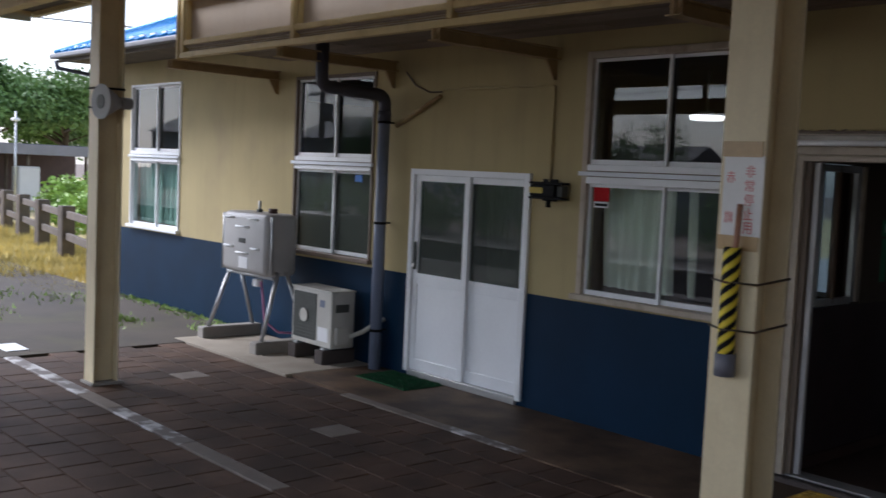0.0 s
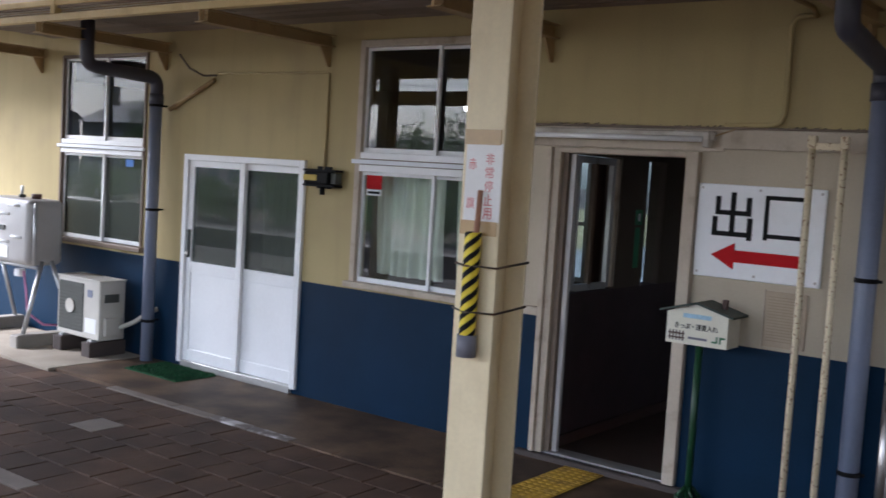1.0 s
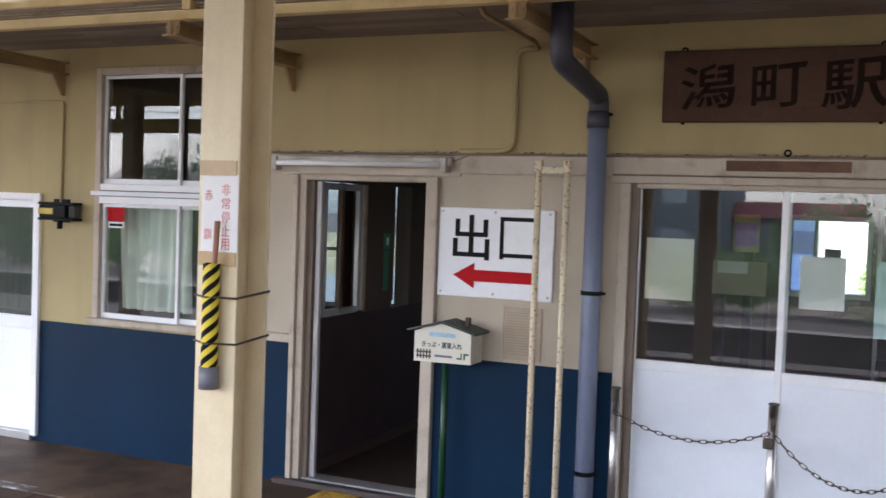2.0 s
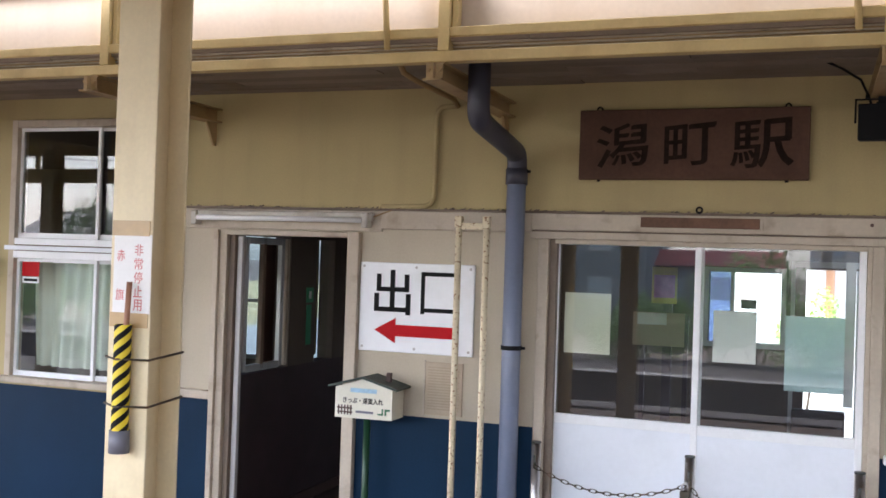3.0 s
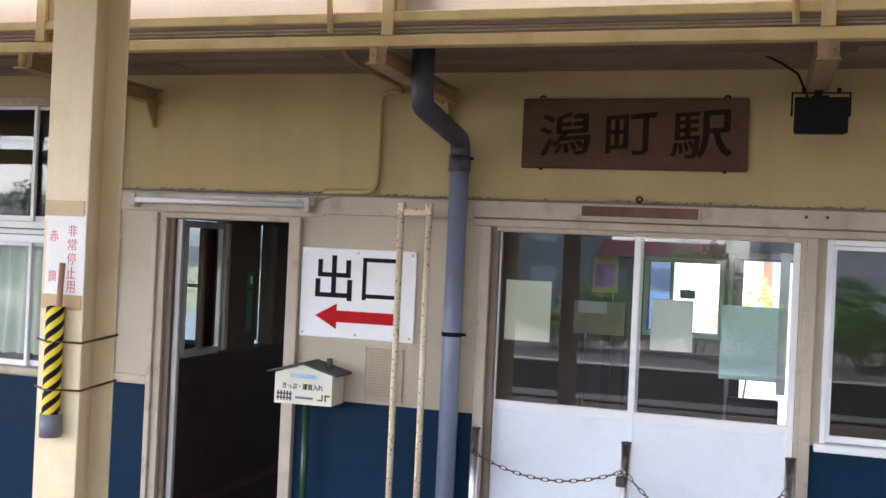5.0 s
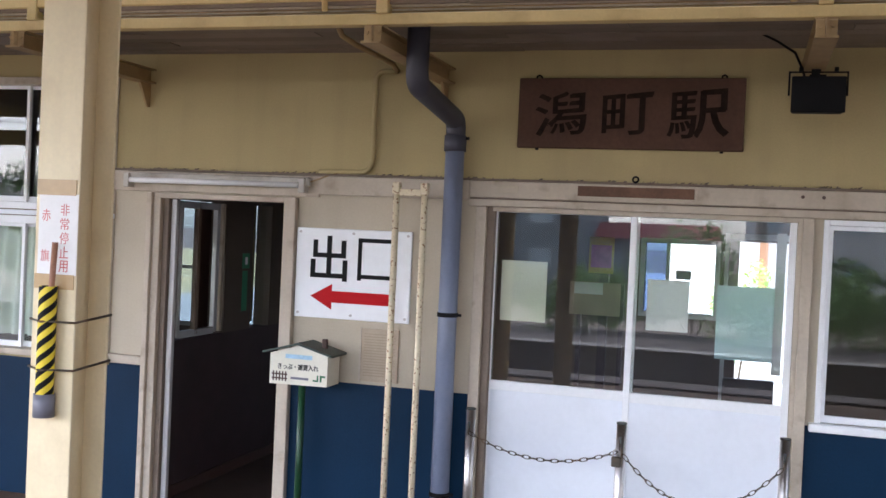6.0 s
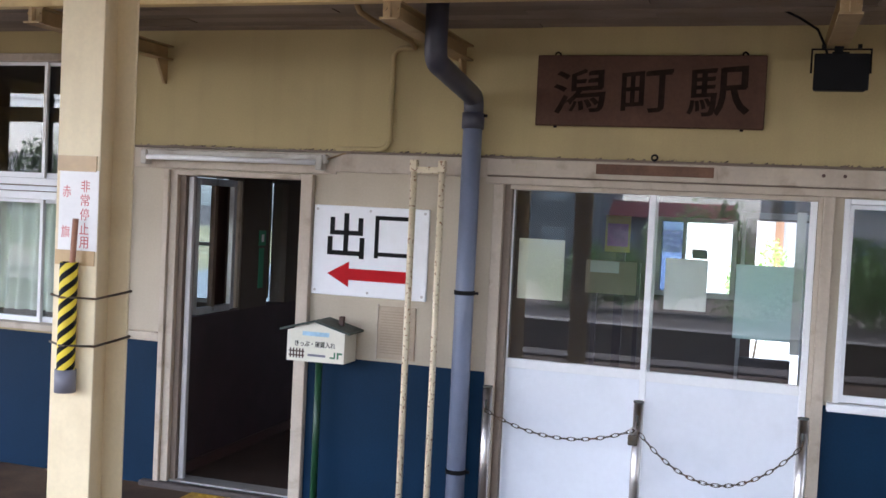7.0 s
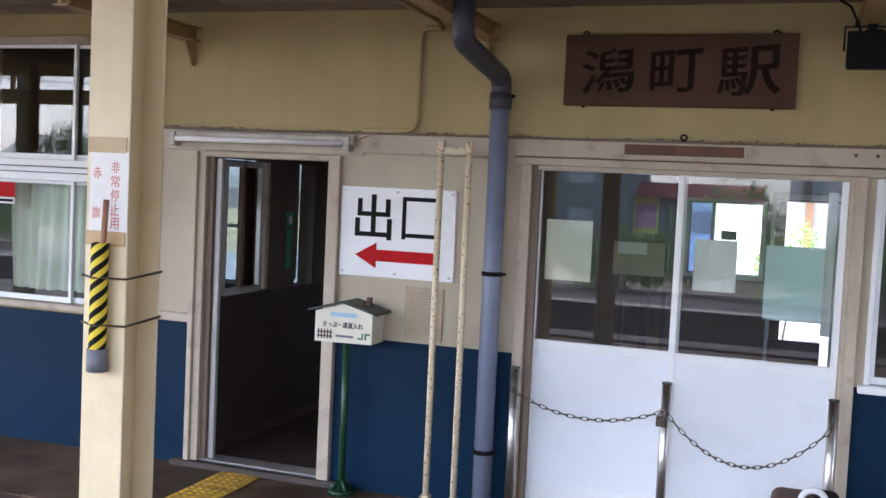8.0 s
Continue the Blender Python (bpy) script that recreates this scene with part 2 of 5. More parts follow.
    poster_yellow=mat("yellow_poster_border", (0.6, 0.45, 0.08), 0.6, var=0.1, bump=0),
    bag=mat("brown_bag_fabric", (0.11, 0.065, 0.05), 0.75, var=0.12, scale=12, fine=150, bump=0.3),
    white_plastic=mat("white_plastic", (0.8, 0.8, 0.8), 0.35, var=0.02, bump=0),
    sleeper=mat("rail_steel", (0.16, 0.1, 0.07), 0.5, 0.6, var=0.2),
    exit_green=mat("green_exit_plate", (0.03, 0.25, 0.12), 0.5, var=0.05),
)
# Cream steel browned for the weak light under the canopy; also truly brown parts.
M["bracket"] = mat("brown_and_shaded_cream_steel", (0.4, 0.28, 0.13), 0.6, var=0.12, scale=4, stain=((0.2, 0.11, 0.05), 0.5, 5))
M["stand"] = mat("chipped_cream_paint", (0.76, 0.66, 0.46), 0.5, var=0.08, scale=6, fine=60, stain=((0.26, 0.1, 0.03), 0.85, 55.0, 0.58, 0.64))
# Brown jamb paint; also painted as shade into the transom and header gaps.
M["jamb_brown"] = mat("brown_grey_jamb_and_gap_shade", (0.2, 0.15, 0.11), 0.6, var=0.15, scale=5)
M["faint_print"] = mat("faint_brown_print", (0.36, 0.29, 0.2), 0.8, var=0.1)
M["lamp_enamel"] = mat("grimy_lamp_enamel", (0.56, 0.53, 0.47), 0.55, var=0.1, scale=5, fine=60, stain=((0.2, 0.15, 0.1), 0.5, 7.0))
# The sky's reflection in distant panes is painted as a pale blue colour.
M["house_pane"] = mat("painted_sky_reflection_pane", (0.34, 0.42, 0.46), 0.15, var=0.1, scale=1.5, bump=0)
M["red_roof"] = mat("faded_red_roof_tile", (0.42, 0.13, 0.12), 0.7, var=0.12, scale=3)
M["drape"] = mat("olive_brown_drape", (0.34, 0.27, 0.12), 0.9, var=0.2, scale=9, fine=80)
M["plate_wood"] = mat("brown_plate_wood", (0.16, 0.08, 0.045), 0.7, var=0.25, scale=9, fine=60)
M["opp_concrete"] = mat("dark_mossy_concrete", (0.08, 0.064, 0.058), 0.9, var=0.2, scale=2)
M["glass"] = glass("clear_window_glass")
M["glass_blue"] = glass("blue_tinted_rear_glass", (0.27, 0.33, 0.46))
M["glass_rear"] = glass("grey_rear_office_glass", (0.36, 0.4, 0.43))
M["glass_soft"] = glass("thin_reflecting_glass", (0.8, 0.82, 0.82), 1.5, gloss=0.85)
# Bluish haze stands for dust and for reflected brightness put into the film.
M["glass_hall"] = glass("hall_door_glass", ior=1.55, haze=0.014, haze_col=(0.5, 0.54, 0.66))
# Gloss below one and a faint grey film mute these upper panes.
M["glass_muted"] = glass("muted_upper_glass", (0.7, 0.74, 0.76), ior=1.42, haze=0.012, haze_col=(0.3, 0.33, 0.38), gloss=0.62)
M["glass_dark"] = glass("smoked_window_glass", (0.75, 0.8, 0.78), 1.4)
M["glass_frost"] = glass("frosted_window_glass", (0.5, 0.53, 0.5), 1.52, 0.4, (0.13, 0.15, 0.13))


# ---- building helpers ----
def thing(name, label, category, loc=(0, 0, 0), group="", kind=""):
    ob = new(name)
    ob.empty_display_size = 0.1
    ob.location = loc
    return tagged(ob, label, category, group, kind)


def origin(ob):
    o = Vector((0, 0, 0))
    while ob is not None:
        o += ob.location
        ob = ob.parent
    return o


def part(name, bm, material, parent=None, label=""):
    """Links a bmesh, made in world metres, as one mesh object under a thing or a part."""
    me = bpy.data.meshes.new(name)
    if parent is not None:
        bmesh.ops.translate(bm, verts=bm.verts, vec=-origin(parent))
    bm.to_mesh(me)
    bm.free()
    me.materials.append(material)
    ob = new(name, me)
    if parent is not None:
        ob.parent = parent
    if label:
        ob["label"] = label
    return ob


def solid(name, bm, material, label, category="", group="", kind=""):
    return tagged(part(name, bm, material), label, category, group, kind)


def box(x0, x1, y0, y1, z0, z1, bev=0.0, bm=None, seg=1):
    bm = bm or bmesh.new()
    r = bmesh.ops.create_cube(bm, size=1)
    vs = r["verts"]
    bmesh.ops.scale(bm, vec=(abs(x1 - x0), abs(y1 - y0), abs(z1 - z0)), verts=vs)
    bmesh.ops.translate(bm, vec=((x0 + x1) / 2, (y0 + y1) / 2, (z0 + z1) / 2), verts=vs)
    if bev:
        es = list({e for v in vs for e in v.link_edges})
        bmesh.ops.bevel(bm, geom=es, offset=bev, segments=seg, affect="EDGES", profile=0.5)
    return bm


def rod(a, b, r, bm=None, seg=12, r2=None):
    bm = bm or bmesh.new()
    a, b = Vector(a), Vector(b)
    m = Matrix.Translation((a + b) / 2) @ (b - a).to_track_quat("Z", "Y").to_matrix().to_4x4()
    bmesh.ops.create_cone(bm, cap_ends=True, segments=seg, radius1=r, radius2=r if r2 is None else r2, depth=(b - a).length, matrix=m)
    for f in bm.faces:
        f.smooth = len(f.verts) == 4
    return bm


def tube(pts, r, bm=None, seg=12):
    """A bent pipe along points, with mitred joints."""
    bm = bm or bmesh.new()
    pts = [Vector(p) for p in pts]
    rings = []
    ref = None
    for i, p in enumerate(pts):
        d0 = (p - pts[i - 1]).normalized() if i else (pts[1] - p).normalized()
        d1 = (pts[i + 1] - p).normalized() if i < len(pts) - 1 else d0
        t = (d0 + d1).normalized()
        if ref is None:
            ref = t.orthogonal().normalized()
        u = (ref - ref.dot(t) * t).normalized()
        ref = u
        v = t.cross(u)
        k = 1 / max(0.5, t.dot(d0))
        rings.append([bm.verts.new(p + r * (math.cos(q) * u + math.sin(q) * v) * (1 + (k - 1) * 0.5)) for q in (2 * math.pi * j / seg for j in range(seg))])
    for a, b in zip(rings, rings[1:]):
        for j in range(seg):
            f = bm.faces.new((a[j], a[(j + 1) % seg], b[(j + 1) % seg], b[j]))
            f.smooth = True
    bm.faces.new(rings[0][::-1])
    bm.faces.new(rings[-1])
    return bm


def arc_points(corner, d_in, d_out, r, n=6):
    """Points of a quarter bend of radius r round a corner."""
    corner, d_in, d_out = Vector(corner), Vector(d_in).normalized(), Vector(d_out).normalized()
    a, b = corner - r * d_in, corner + r * d_out
    return [(1 - t) ** 2 * a + 2 * t * (1 - t) * corner + t * t * b for t in (i / n for i in range(n + 1))]


def prism(outline, y0, y1, bm=None):
    """A flat outline in x, z pulled through y."""
    bm = bm or bmesh.new()
    f = [bm.verts.new((x, y0, z)) for x, z in outline]
    b = [bm.verts.new((x, y1, z)) for x, z in outline]
    bm.faces.new(f)
    bm.faces.new(b[::-1])
    for i in range(len(f)):
        j = (i + 1) % len(f)
        bm.faces.new((f[j], f[i], b[i], b[j]))
    bmesh.ops.recalc_face_normals(bm, faces=bm.faces)
    return bm


def wall_cells(u0, u1, z0, z1, holes):
    """Rectangles of a wall that leave the holes free."""
    us = sorted({u0, u1, *[min(max(h[i], u0), u1) for h in holes for i in (0, 1)]})
    out = []
    for a, b in zip(us, us[1:]):
        if b - a < 1e-6:
            continue
        mid = (a + b) / 2
        cuts = sorted((max(h[2], z0), min(h[3], z1)) for h in holes if h[0] < mid < h[1] and h[3] > z0 and h[2] < z1)
        z = z0
        for c0, c1 in cuts:
            if c0 > z + 1e-6:
                out.append((a, b, z, c0))
            z = max(z, c1)
        if z < z1 - 1e-6:
            out.append((a, b, z, z1))
    return out


def wall_x(name, x0, x1, y0, y1, z0, z1, holes, material, label):
    bm = bmesh.new()
    for a, b, c, d in wall_cells(x0, x1, z0, z1, holes):
        box(a, b, y0, y1, c, d, bm=bm)
    return solid(name, bm, material, label, "wall", kind="structure")


def wall_y(name, x0, x1, y0, y1, z0, z1, holes, material, label):
    bm = bmesh.new()
    for a, b, c, d in wall_cells(y0, y1, z0, z1, holes):
        box(x0, x1, a, b, c, d, bm=bm)
    return solid(name, bm, material, label, "wall", kind="structure")


def lettering(text, x0, x1, z0, z1, y, material, parent, name="lettering", depth=0.002, bold=0.0, rise=0.0):
    """Words in the built-in font, stretched to a field of the wall that faces -y."""
    cu = bpy.data.curves.new("words", "FONT")
    cu.body, cu.extrude, cu.offset, cu.resolution_u = text, 0.02, bold, 3
    tmp = new("words", cu)
    bpy.context.view_layer.update()
    dg = bpy.context.evaluated_depsgraph_get()
    me = bpy.data.meshes.new_from_object(tmp.evaluated_get(dg))
    bpy.data.objects.remove(tmp)
    bm = bmesh.new()
    bm.from_mesh(me)
    bpy.data.meshes.remove(me)
    xs, ys = [v.co.x for v in bm.verts], [v.co.y for v in bm.verts]
    if not xs:
        return None
    a, b, c, d = min(xs), max(xs), min(ys), max(ys)
    for v in bm.verts:
        front = v.co.z > 0
        v.co = Vector((x0 + (v.co.x - a) / (b - a) * (x1 - x0), y - depth if front else y + 0.001, z0 + (v.co.y - c) / (d - c) * (z1 - z0) + rise * ((v.co.x - a) / (b - a) - 0.5)))
    return part(name, bm, material, parent)


def leaves(bm, centre, radii, count, size, rng, shell=0.55):
    """Many small bent leaves in an uneven ball."""
    cx, cy, cz = centre
    for _ in range(count):
        d = Vector((rng.gauss(0, 1), rng.gauss(0, 1), rng.gauss(0, 1))).normalized()
        k = shell + (1 - shell) * rng.random()
        p = Vector((cx + d.x * radii[0] * k, cy + d.y * radii[1] * k, cz + d.z * radii[2] * k))
        u = Vector((rng.gauss(0, 1), rng.gauss(0, 1), rng.gauss(0, 0.6))).normalized()
        w = (d + 0.8 * Vector((rng.gauss(0, 1), rng.gauss(0, 1), rng.gauss(0, 1)))).normalized()
        v = w.cross(u).normalized()
        s = size * rng.uniform(0.6, 1.3)
        q = [bm.verts.new(p + s * (u * a + v * b)) for a, b in ((-1, 0), (0, -0.5), (1, 0), (0, 0.5))]
        bm.faces.new(q)


# ---- ground ----
DADO, DADO_MID = 0.965, 0.995
X_END, Y_BACK = -10.77, 4.5
bm = bmesh.new()
for x0, x1, y0, y1, z in ((-400, 400, -400, 400, -1.3),):
    bm.faces.new([bm.verts.new(p) for p in ((x0, y0, z), (x1, y0, z), (x1, y1, z), (x0, y1, z))])
ground = solid("ground", bm, M["ballast"], "brown grey ballast and earth reaching the horizon", "ground", kind="structure")
platform = solid("platform", box(-40, 40, -8.5, 0.0, -1.29, -0.03), M["joint"], "worn dark station platform under the canopy", "platform", kind="structure")
platform_edge = solid("platform_edge", box(-40, 40, -8.6, -8.0, -0.03, 0.012, 0.01), M["opp_concrete"], "dark weathered concrete edge of the station platform", "platform edge", kind="structure")
solid("ground_field", box(-90, X_END - 0.3, -0.9, 60, -1.25, -0.06), M["soil"], "dry yellow and green grass ground beside the station", "ground", kind="structure")
solid("ground_forecourt", box(X_END - 0.3, 60, Y_BACK + 0.2, 60, -1.25, -0.012), M["pave_out"], "pale paved forecourt behind the station building", "ground", kind="structure")
solid("opposite_platform", box(-60, 60, -16.5, -12.6, -1.29, 0.0, 0.02), M["opp_concrete"], "dark concrete platform across the track", "platform", kind="structure")
solid("opposite_platform_edge", box(-60, 60, -12.95, -12.55, 0.001, 0.03, 0.008), M["concrete"], "grey edge stones of the platform across the track", "platform edge", kind="structure")

# ---- front wall ----
WIN = {"far": (-10.31, -8.82, 1.03, 2.965), "second": (-6.115, -4.68, 1.04, 2.91), "office": (-1.95, -0.42, 1.03, 2.94), "waiting": (4.14, 5.6, 1.015, 2.145)}
DOOR = (-4.06, -2.495, 0.04, 1.97)
ENTRY = (-0.145, 0.951, 0.04, 2.16)
HALL = (2.15, 4.03, 0.04, 2.16)
holes = [*WIN.values(), DOOR, ENTRY, HALL]
wall_x("wall_front_upper", X_END, -0.42, 0, 0.14, DADO, 3.3, holes, M["plaster"], "stained cream plaster front wall of the station")
wall_x("wall_front_middle", -0.42, 2.1, 0, 0.14, DADO_MID, 2.19, holes, M["board"], "pale grey cream board wall between the two doors")
wall_x("wall_front_above", -0.42, 8.0, 0, 0.14, 2.19, 3.3, holes, M["plaster"], "stained cream plaster wall above the doors")
wall_x("wall_front_right", 2.1, 8.0, 0, 0.14, DADO_MID, 2.19, holes, M["board"], "pale board wall beside the waiting room window")
wall_x("wall_front_dado_middle", -0.42, 8.0, 0, 0.14, -0.05, DADO_MID, holes, M["navy"], "navy blue painted lower wall between the doors")
wall_x("wall_front_dado", X_END, -0.42, 0, 0.14, -0.05, DADO, holes, M["navy"], "navy blue painted lower wall of the station front")
wall_y("wall_end", X_END, X_END + 0.14, 0.14, Y_BACK, -0.05, 3.3, [], M["plaster"], "cream plaster end wall of the station")
wall_y("wall_far_end", 7.86, 8.0, 0.14, Y_BACK, -0.05, 3.3, [], M["plaster"], "cream plaster wall closing the waiting room")
REAR = [(-3.0, -1.4, 0.75, 2.4), (2.74, 3.43, 1.27, 1.97), (3.55, 4.2, 0.03, 2.02)]
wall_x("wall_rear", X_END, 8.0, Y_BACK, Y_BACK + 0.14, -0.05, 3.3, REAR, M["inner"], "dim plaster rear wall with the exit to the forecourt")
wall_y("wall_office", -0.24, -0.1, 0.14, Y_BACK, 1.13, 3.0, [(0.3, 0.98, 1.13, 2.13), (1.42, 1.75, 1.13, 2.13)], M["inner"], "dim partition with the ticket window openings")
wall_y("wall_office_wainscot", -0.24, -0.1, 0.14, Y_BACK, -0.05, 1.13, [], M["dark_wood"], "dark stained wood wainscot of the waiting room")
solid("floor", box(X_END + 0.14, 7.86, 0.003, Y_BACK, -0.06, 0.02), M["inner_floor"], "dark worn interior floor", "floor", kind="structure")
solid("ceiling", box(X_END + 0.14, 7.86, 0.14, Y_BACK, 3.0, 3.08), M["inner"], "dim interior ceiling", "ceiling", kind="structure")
solid("baseboard", box(-0.097, -0.08, 0.16, Y_BACK - 0.01, 0.022, 0.1), M["brown"], "low brown baseboard along the wainscot", "baseboard", kind="structure")

# ---- canopy over the doors ----
FY = -1.28
bm = bmesh.new()
for i in range(10):
    y1 = -0.002 - i * 0.128
    for j in range(5):
        x0 = -6.3 + max(0, 2.9 * j - 1.1 * (i % 3))
        x1 = min(8.0, -6.3 + 2.9 * (j + 1) - 1.1 * (i % 3)) if j < 4 else 8.0
        box(x0, x1 - 0.004, y1 - 0.122, y1, 3.093 + 0.004 * ((i + j) % 2), 3.115, bm=bm)
box(-6.3, 8.0, FY + 0.01, -0.002, 3.116, 3.14, bm=bm)
solid("canopy_ceiling", bm, M["ceiling"], "grey brown board soffit of the station canopy", "ceiling", kind="structure")
solid("canopy_roof", box(-6.32, 8.0, FY - 0.02, -0.0, 3.72, 3.75), M["roofsheet"], "brown sheet roof of the station canopy", "roof", kind="structure")

BAYS = [-6.28 + 2.06 * i for i in range(7)]
BEAMS = [-6.5 + 2.105 * i for i in range(7)]
fascia = thing("canopy_fascia", "cream steel framed fascia with peach boards along the canopy", "fascia", (0, FY, 3.0), kind="structure")
part("panel", box(-6.3, 8.0, FY + 0.06, FY + 0.09, 3.1, 3.72), M["peach"], fascia, "peach painted fascia board")
part("bottom_rail", box(-6.34, 8.0, FY - 0.02, FY + 0.05, 2.99, 3.045, 0.004), M["cream_steel"], fascia)
part("second_rail", box(-6.34, 8.0, FY - 0.015, FY + 0.045, 3.115, 3.165, 0.004), M["cream_steel"], fascia)
part("back_board", box(-6.3, 8.0, FY + 0.051, FY + 0.06, 3.03, 3.12), M["bracket"], fascia)
for z in (3.052, 3.07, 3.088):
    part("batten", box(-6.3, 8.0, FY + 0.03 + (3.088 - z) * 0.5, FY + 0.0505, z, z + 0.009), M["trim"], fascia, "weathered thin batten")
part("top_rail", box(-6.34, 8.0, FY - 0.015, FY + 0.045, 3.56, 3.61, 0.004), M["cream_steel"], fascia)
for i, x in enumerate(BAYS):
    part("upright", box(x - 0.03, x + 0.03, FY - 0.024, FY + 0.05, 3.046, 3.71, 0.003), M["cream_steel"], fascia)
    part("upright", box(x + 0.036, x + 0.066, FY + 0.0, FY + 0.055, 3.166, 3.71, 0.003), M["cream_steel"], fascia)
part("end_plate", box(-6.39, -6.345, FY - 0.03, FY + 0.1, 2.985, 3.72, 0.003), M["cream_steel"], fascia)
for x in (1.645, 3.87):
    part("conduit", tube([(x - 0.02, FY - 0.035, 3.7), (x, FY - 0.035, 3.3), (x + 0.015, FY - 0.03, 3.06)], 0.016), M["cream_steel"], fascia)


def bracket(x):
    b = thing("canopy_bracket", "cream steel beam bracket holding the canopy to the wall", "bracket", (x, 0, 2.9), "canopy brackets")
    bm = box(x - 0.05, x + 0.05, FY - 0.06, -0.002, 2.893, 2.903)
    box(x - 0.05, x + 0.05, FY - 0.02, -0.002, 2.98, 2.989, bm=bm)
    box(x - 0.006, x + 0.006, FY - 0.06, -0.002, 2.903, 2.98, bm=bm)
    part("beam", bm, M["bracket"], b)
    part("end_cleat", box(x - 0.045, x + 0.045, FY - 0.028, FY - 0.021, 2.905, 2.978, 0.002), M["bracket"], b)
    for dx in (-0.03, 0.03):
        part("bolt", rod((x + dx, FY - 0.04, 2.95), (x + dx, FY - 0.0285, 2.95), 0.011, seg=6), M["bracket"], b)
    bm = bmesh.new()
    outline = ((-0.002, 2.892), (-0.13, 2.892), (-0.03, 2.735), (-0.002, 2.735))
    a = [bm.verts.new((x - 0.008, y, z)) for y, z in outline]
    c = [bm.verts.new((x + 0.008, y, z)) for y, z in outline]
    bm.faces.new(a)
    bm.faces.new(c[::-1])
    for k in range(4):
        bm.faces.new((a[k], c[k], c[(k + 1) % 4], a[(k + 1) % 4]))
    bmesh.ops.recalc_face_normals(bm, faces=bm.faces)
    part("gusset", bm, M["bracket"], b)
    return b


for x in BEAMS:
    bracket(x)

# ---- platform roof and its posts ----
PX, PY = 1.207, -2.59


def roof_post(x, y, top=3.4):
    p = thing("platform_post", "cream painted H section steel post of the platform roof", "post", (x, y, 0), "platform posts")
    part("front_flange", box(x - 0.097, x + 0.097, y - 0.12, y - 0.106, 0.0, top, 0.003), M["cream_post"], p)
    part("web", box(x - 0.006, x + 0.006, y - 0.106, y + 0.086, 0.0, top), M["cream_post"], p)
    part("back_flange", box(x - 0.097, x + 0.097, y + 0.086, y + 0.1, 0.0, top, 0.003), M["cream_post"], p)
    part("splice", box(x + 0.012, x + 0.02, y - 0.09, y + 0.07, 0.02, 0.3, 0.002), M["cream_post"], p)
    part("foot", box(x - 0.12, x + 0.12, y - 0.145, y + 0.145, -0.02, 0.02, 0.006), M["concrete"], p)
    return p


for x in (PX - 6.24, PX, PX + 6.24, PX + 12.48, PX + 18.72):
    roof_post(x, PY)
roof_post(-6.03, -5.0)
for x in (0.8, 1.6):
    roof_post(x, -6.36, 2.98)
roof = thing("platform_roof", "brown sheet platform roof on cream steel beams", "roof", (0, -5, 3.5), kind="structure")
for y in (PY, -5.0):
    part("beam", box(-10.0, 29.5, y - 0.07, y + 0.07, 3.402, 3.6, 0.004), M["cream_steel"], roof)
for i in range(19):
    x = -9.8 + i * 2.2
    part("rafter", box(x - 0.04, x + 0.04, -6.4, -1.6, 3.602, 3.72), M["cream_steel"], roof)
part("sheet", box(-9.9, 29.6, -6.5, -1.5, 3.722, 3.76), M["roofsheet"], roof)
part("edge_beam", box(-9.88, 29.6, -1.58, -1.5, 3.66, 3.721), M["cream_steel"], roof)
part("edge_beam", box(-9.88, 29.6, -6.5, -6.42, 3.4, 3.721), M["cream_steel"], roof)
part("lower_beam", box(-9.88, 5.69, -6.5, -6.42, 2.981, 3.2), M["cream_steel"], roof)
for i in range(7):
    part("hanger", box(-9.83 + i * 2.2, -9.77 + i * 2.2, -6.49, -6.43, 3.201, 3.399), M["cream_steel"], roof)

# Added out of view: a dark wall that cuts sky light from the right.
wall_y("wall_platform_end", 5.7, 5.85, -8.4, -1.6, -0.03, 3.4, [], M["eave"], "dark unseen wall added to keep side light off the platform")

# ---- main roof ----
ex0, ex1, ey0, ey1, ez, rz = -11.25, 8.6, -0.75, 5.4, 3.37, 4.75
half = (ey1 - ey0) / 2
bm = bmesh.new()
c = [bm.verts.new(p) for p in ((ex0, ey0, ez), (ex1, ey0, ez), (ex1, ey1, ez), (ex0, ey1, ez), (ex0 + half, ey0 + half, rz), (ex1 - half, ey0 + half, rz))]
for f in ((0, 1, 5, 4), (1, 2, 5), (2, 3, 4, 5), (3, 0, 4), (3, 2, 1, 0)):
    bm.faces.new([c[i] for i in f])
main_roof = thing("station_roof", "blue standing seam metal roof of the station", "roof", (0, 0, ez), kind="structure")
part("sheet", bm, M["blue_roof"], main_roof)
bm = bmesh.new()
slope = (rz - ez) / half
x = ex0 + 0.25
while x < -5.0:
    run = min(half, x - ex0)
    tube([(x, ey0, ez + 0.012), (x, ey0 + run, ez + run * slope + 0.016)], 0.03, bm, 6)
    x += 0.3
tube([(ex0, ey0, ez + 0.02), (ex0 + half, ey0 + half, rz + 0.02)], 0.04, bm, 8)
part("seam", bm, M["blue_roof"], main_roof)
for i in range(16):
    part("snow_guard", box(ex0 + 0.45 + i * 0.3, ex0 + 0.57 + i * 0.3, ey0 + 0.1, ey0 + 0.13, ez + 0.05, ez + 0.1), M["sign"], main_roof)
part("eave_board", box(ex0 + 0.05, -6.42, ey0 + 0.03, ey0 + 0.06, ez - 0.12, ez - 0.003), M["eave"], main_roof)
part("soffit", box(ex0 + 0.08, -6.42, ey0 + 0.07, -0.002, ez - 0.1, ez - 0.07), M["eave"], main_roof)
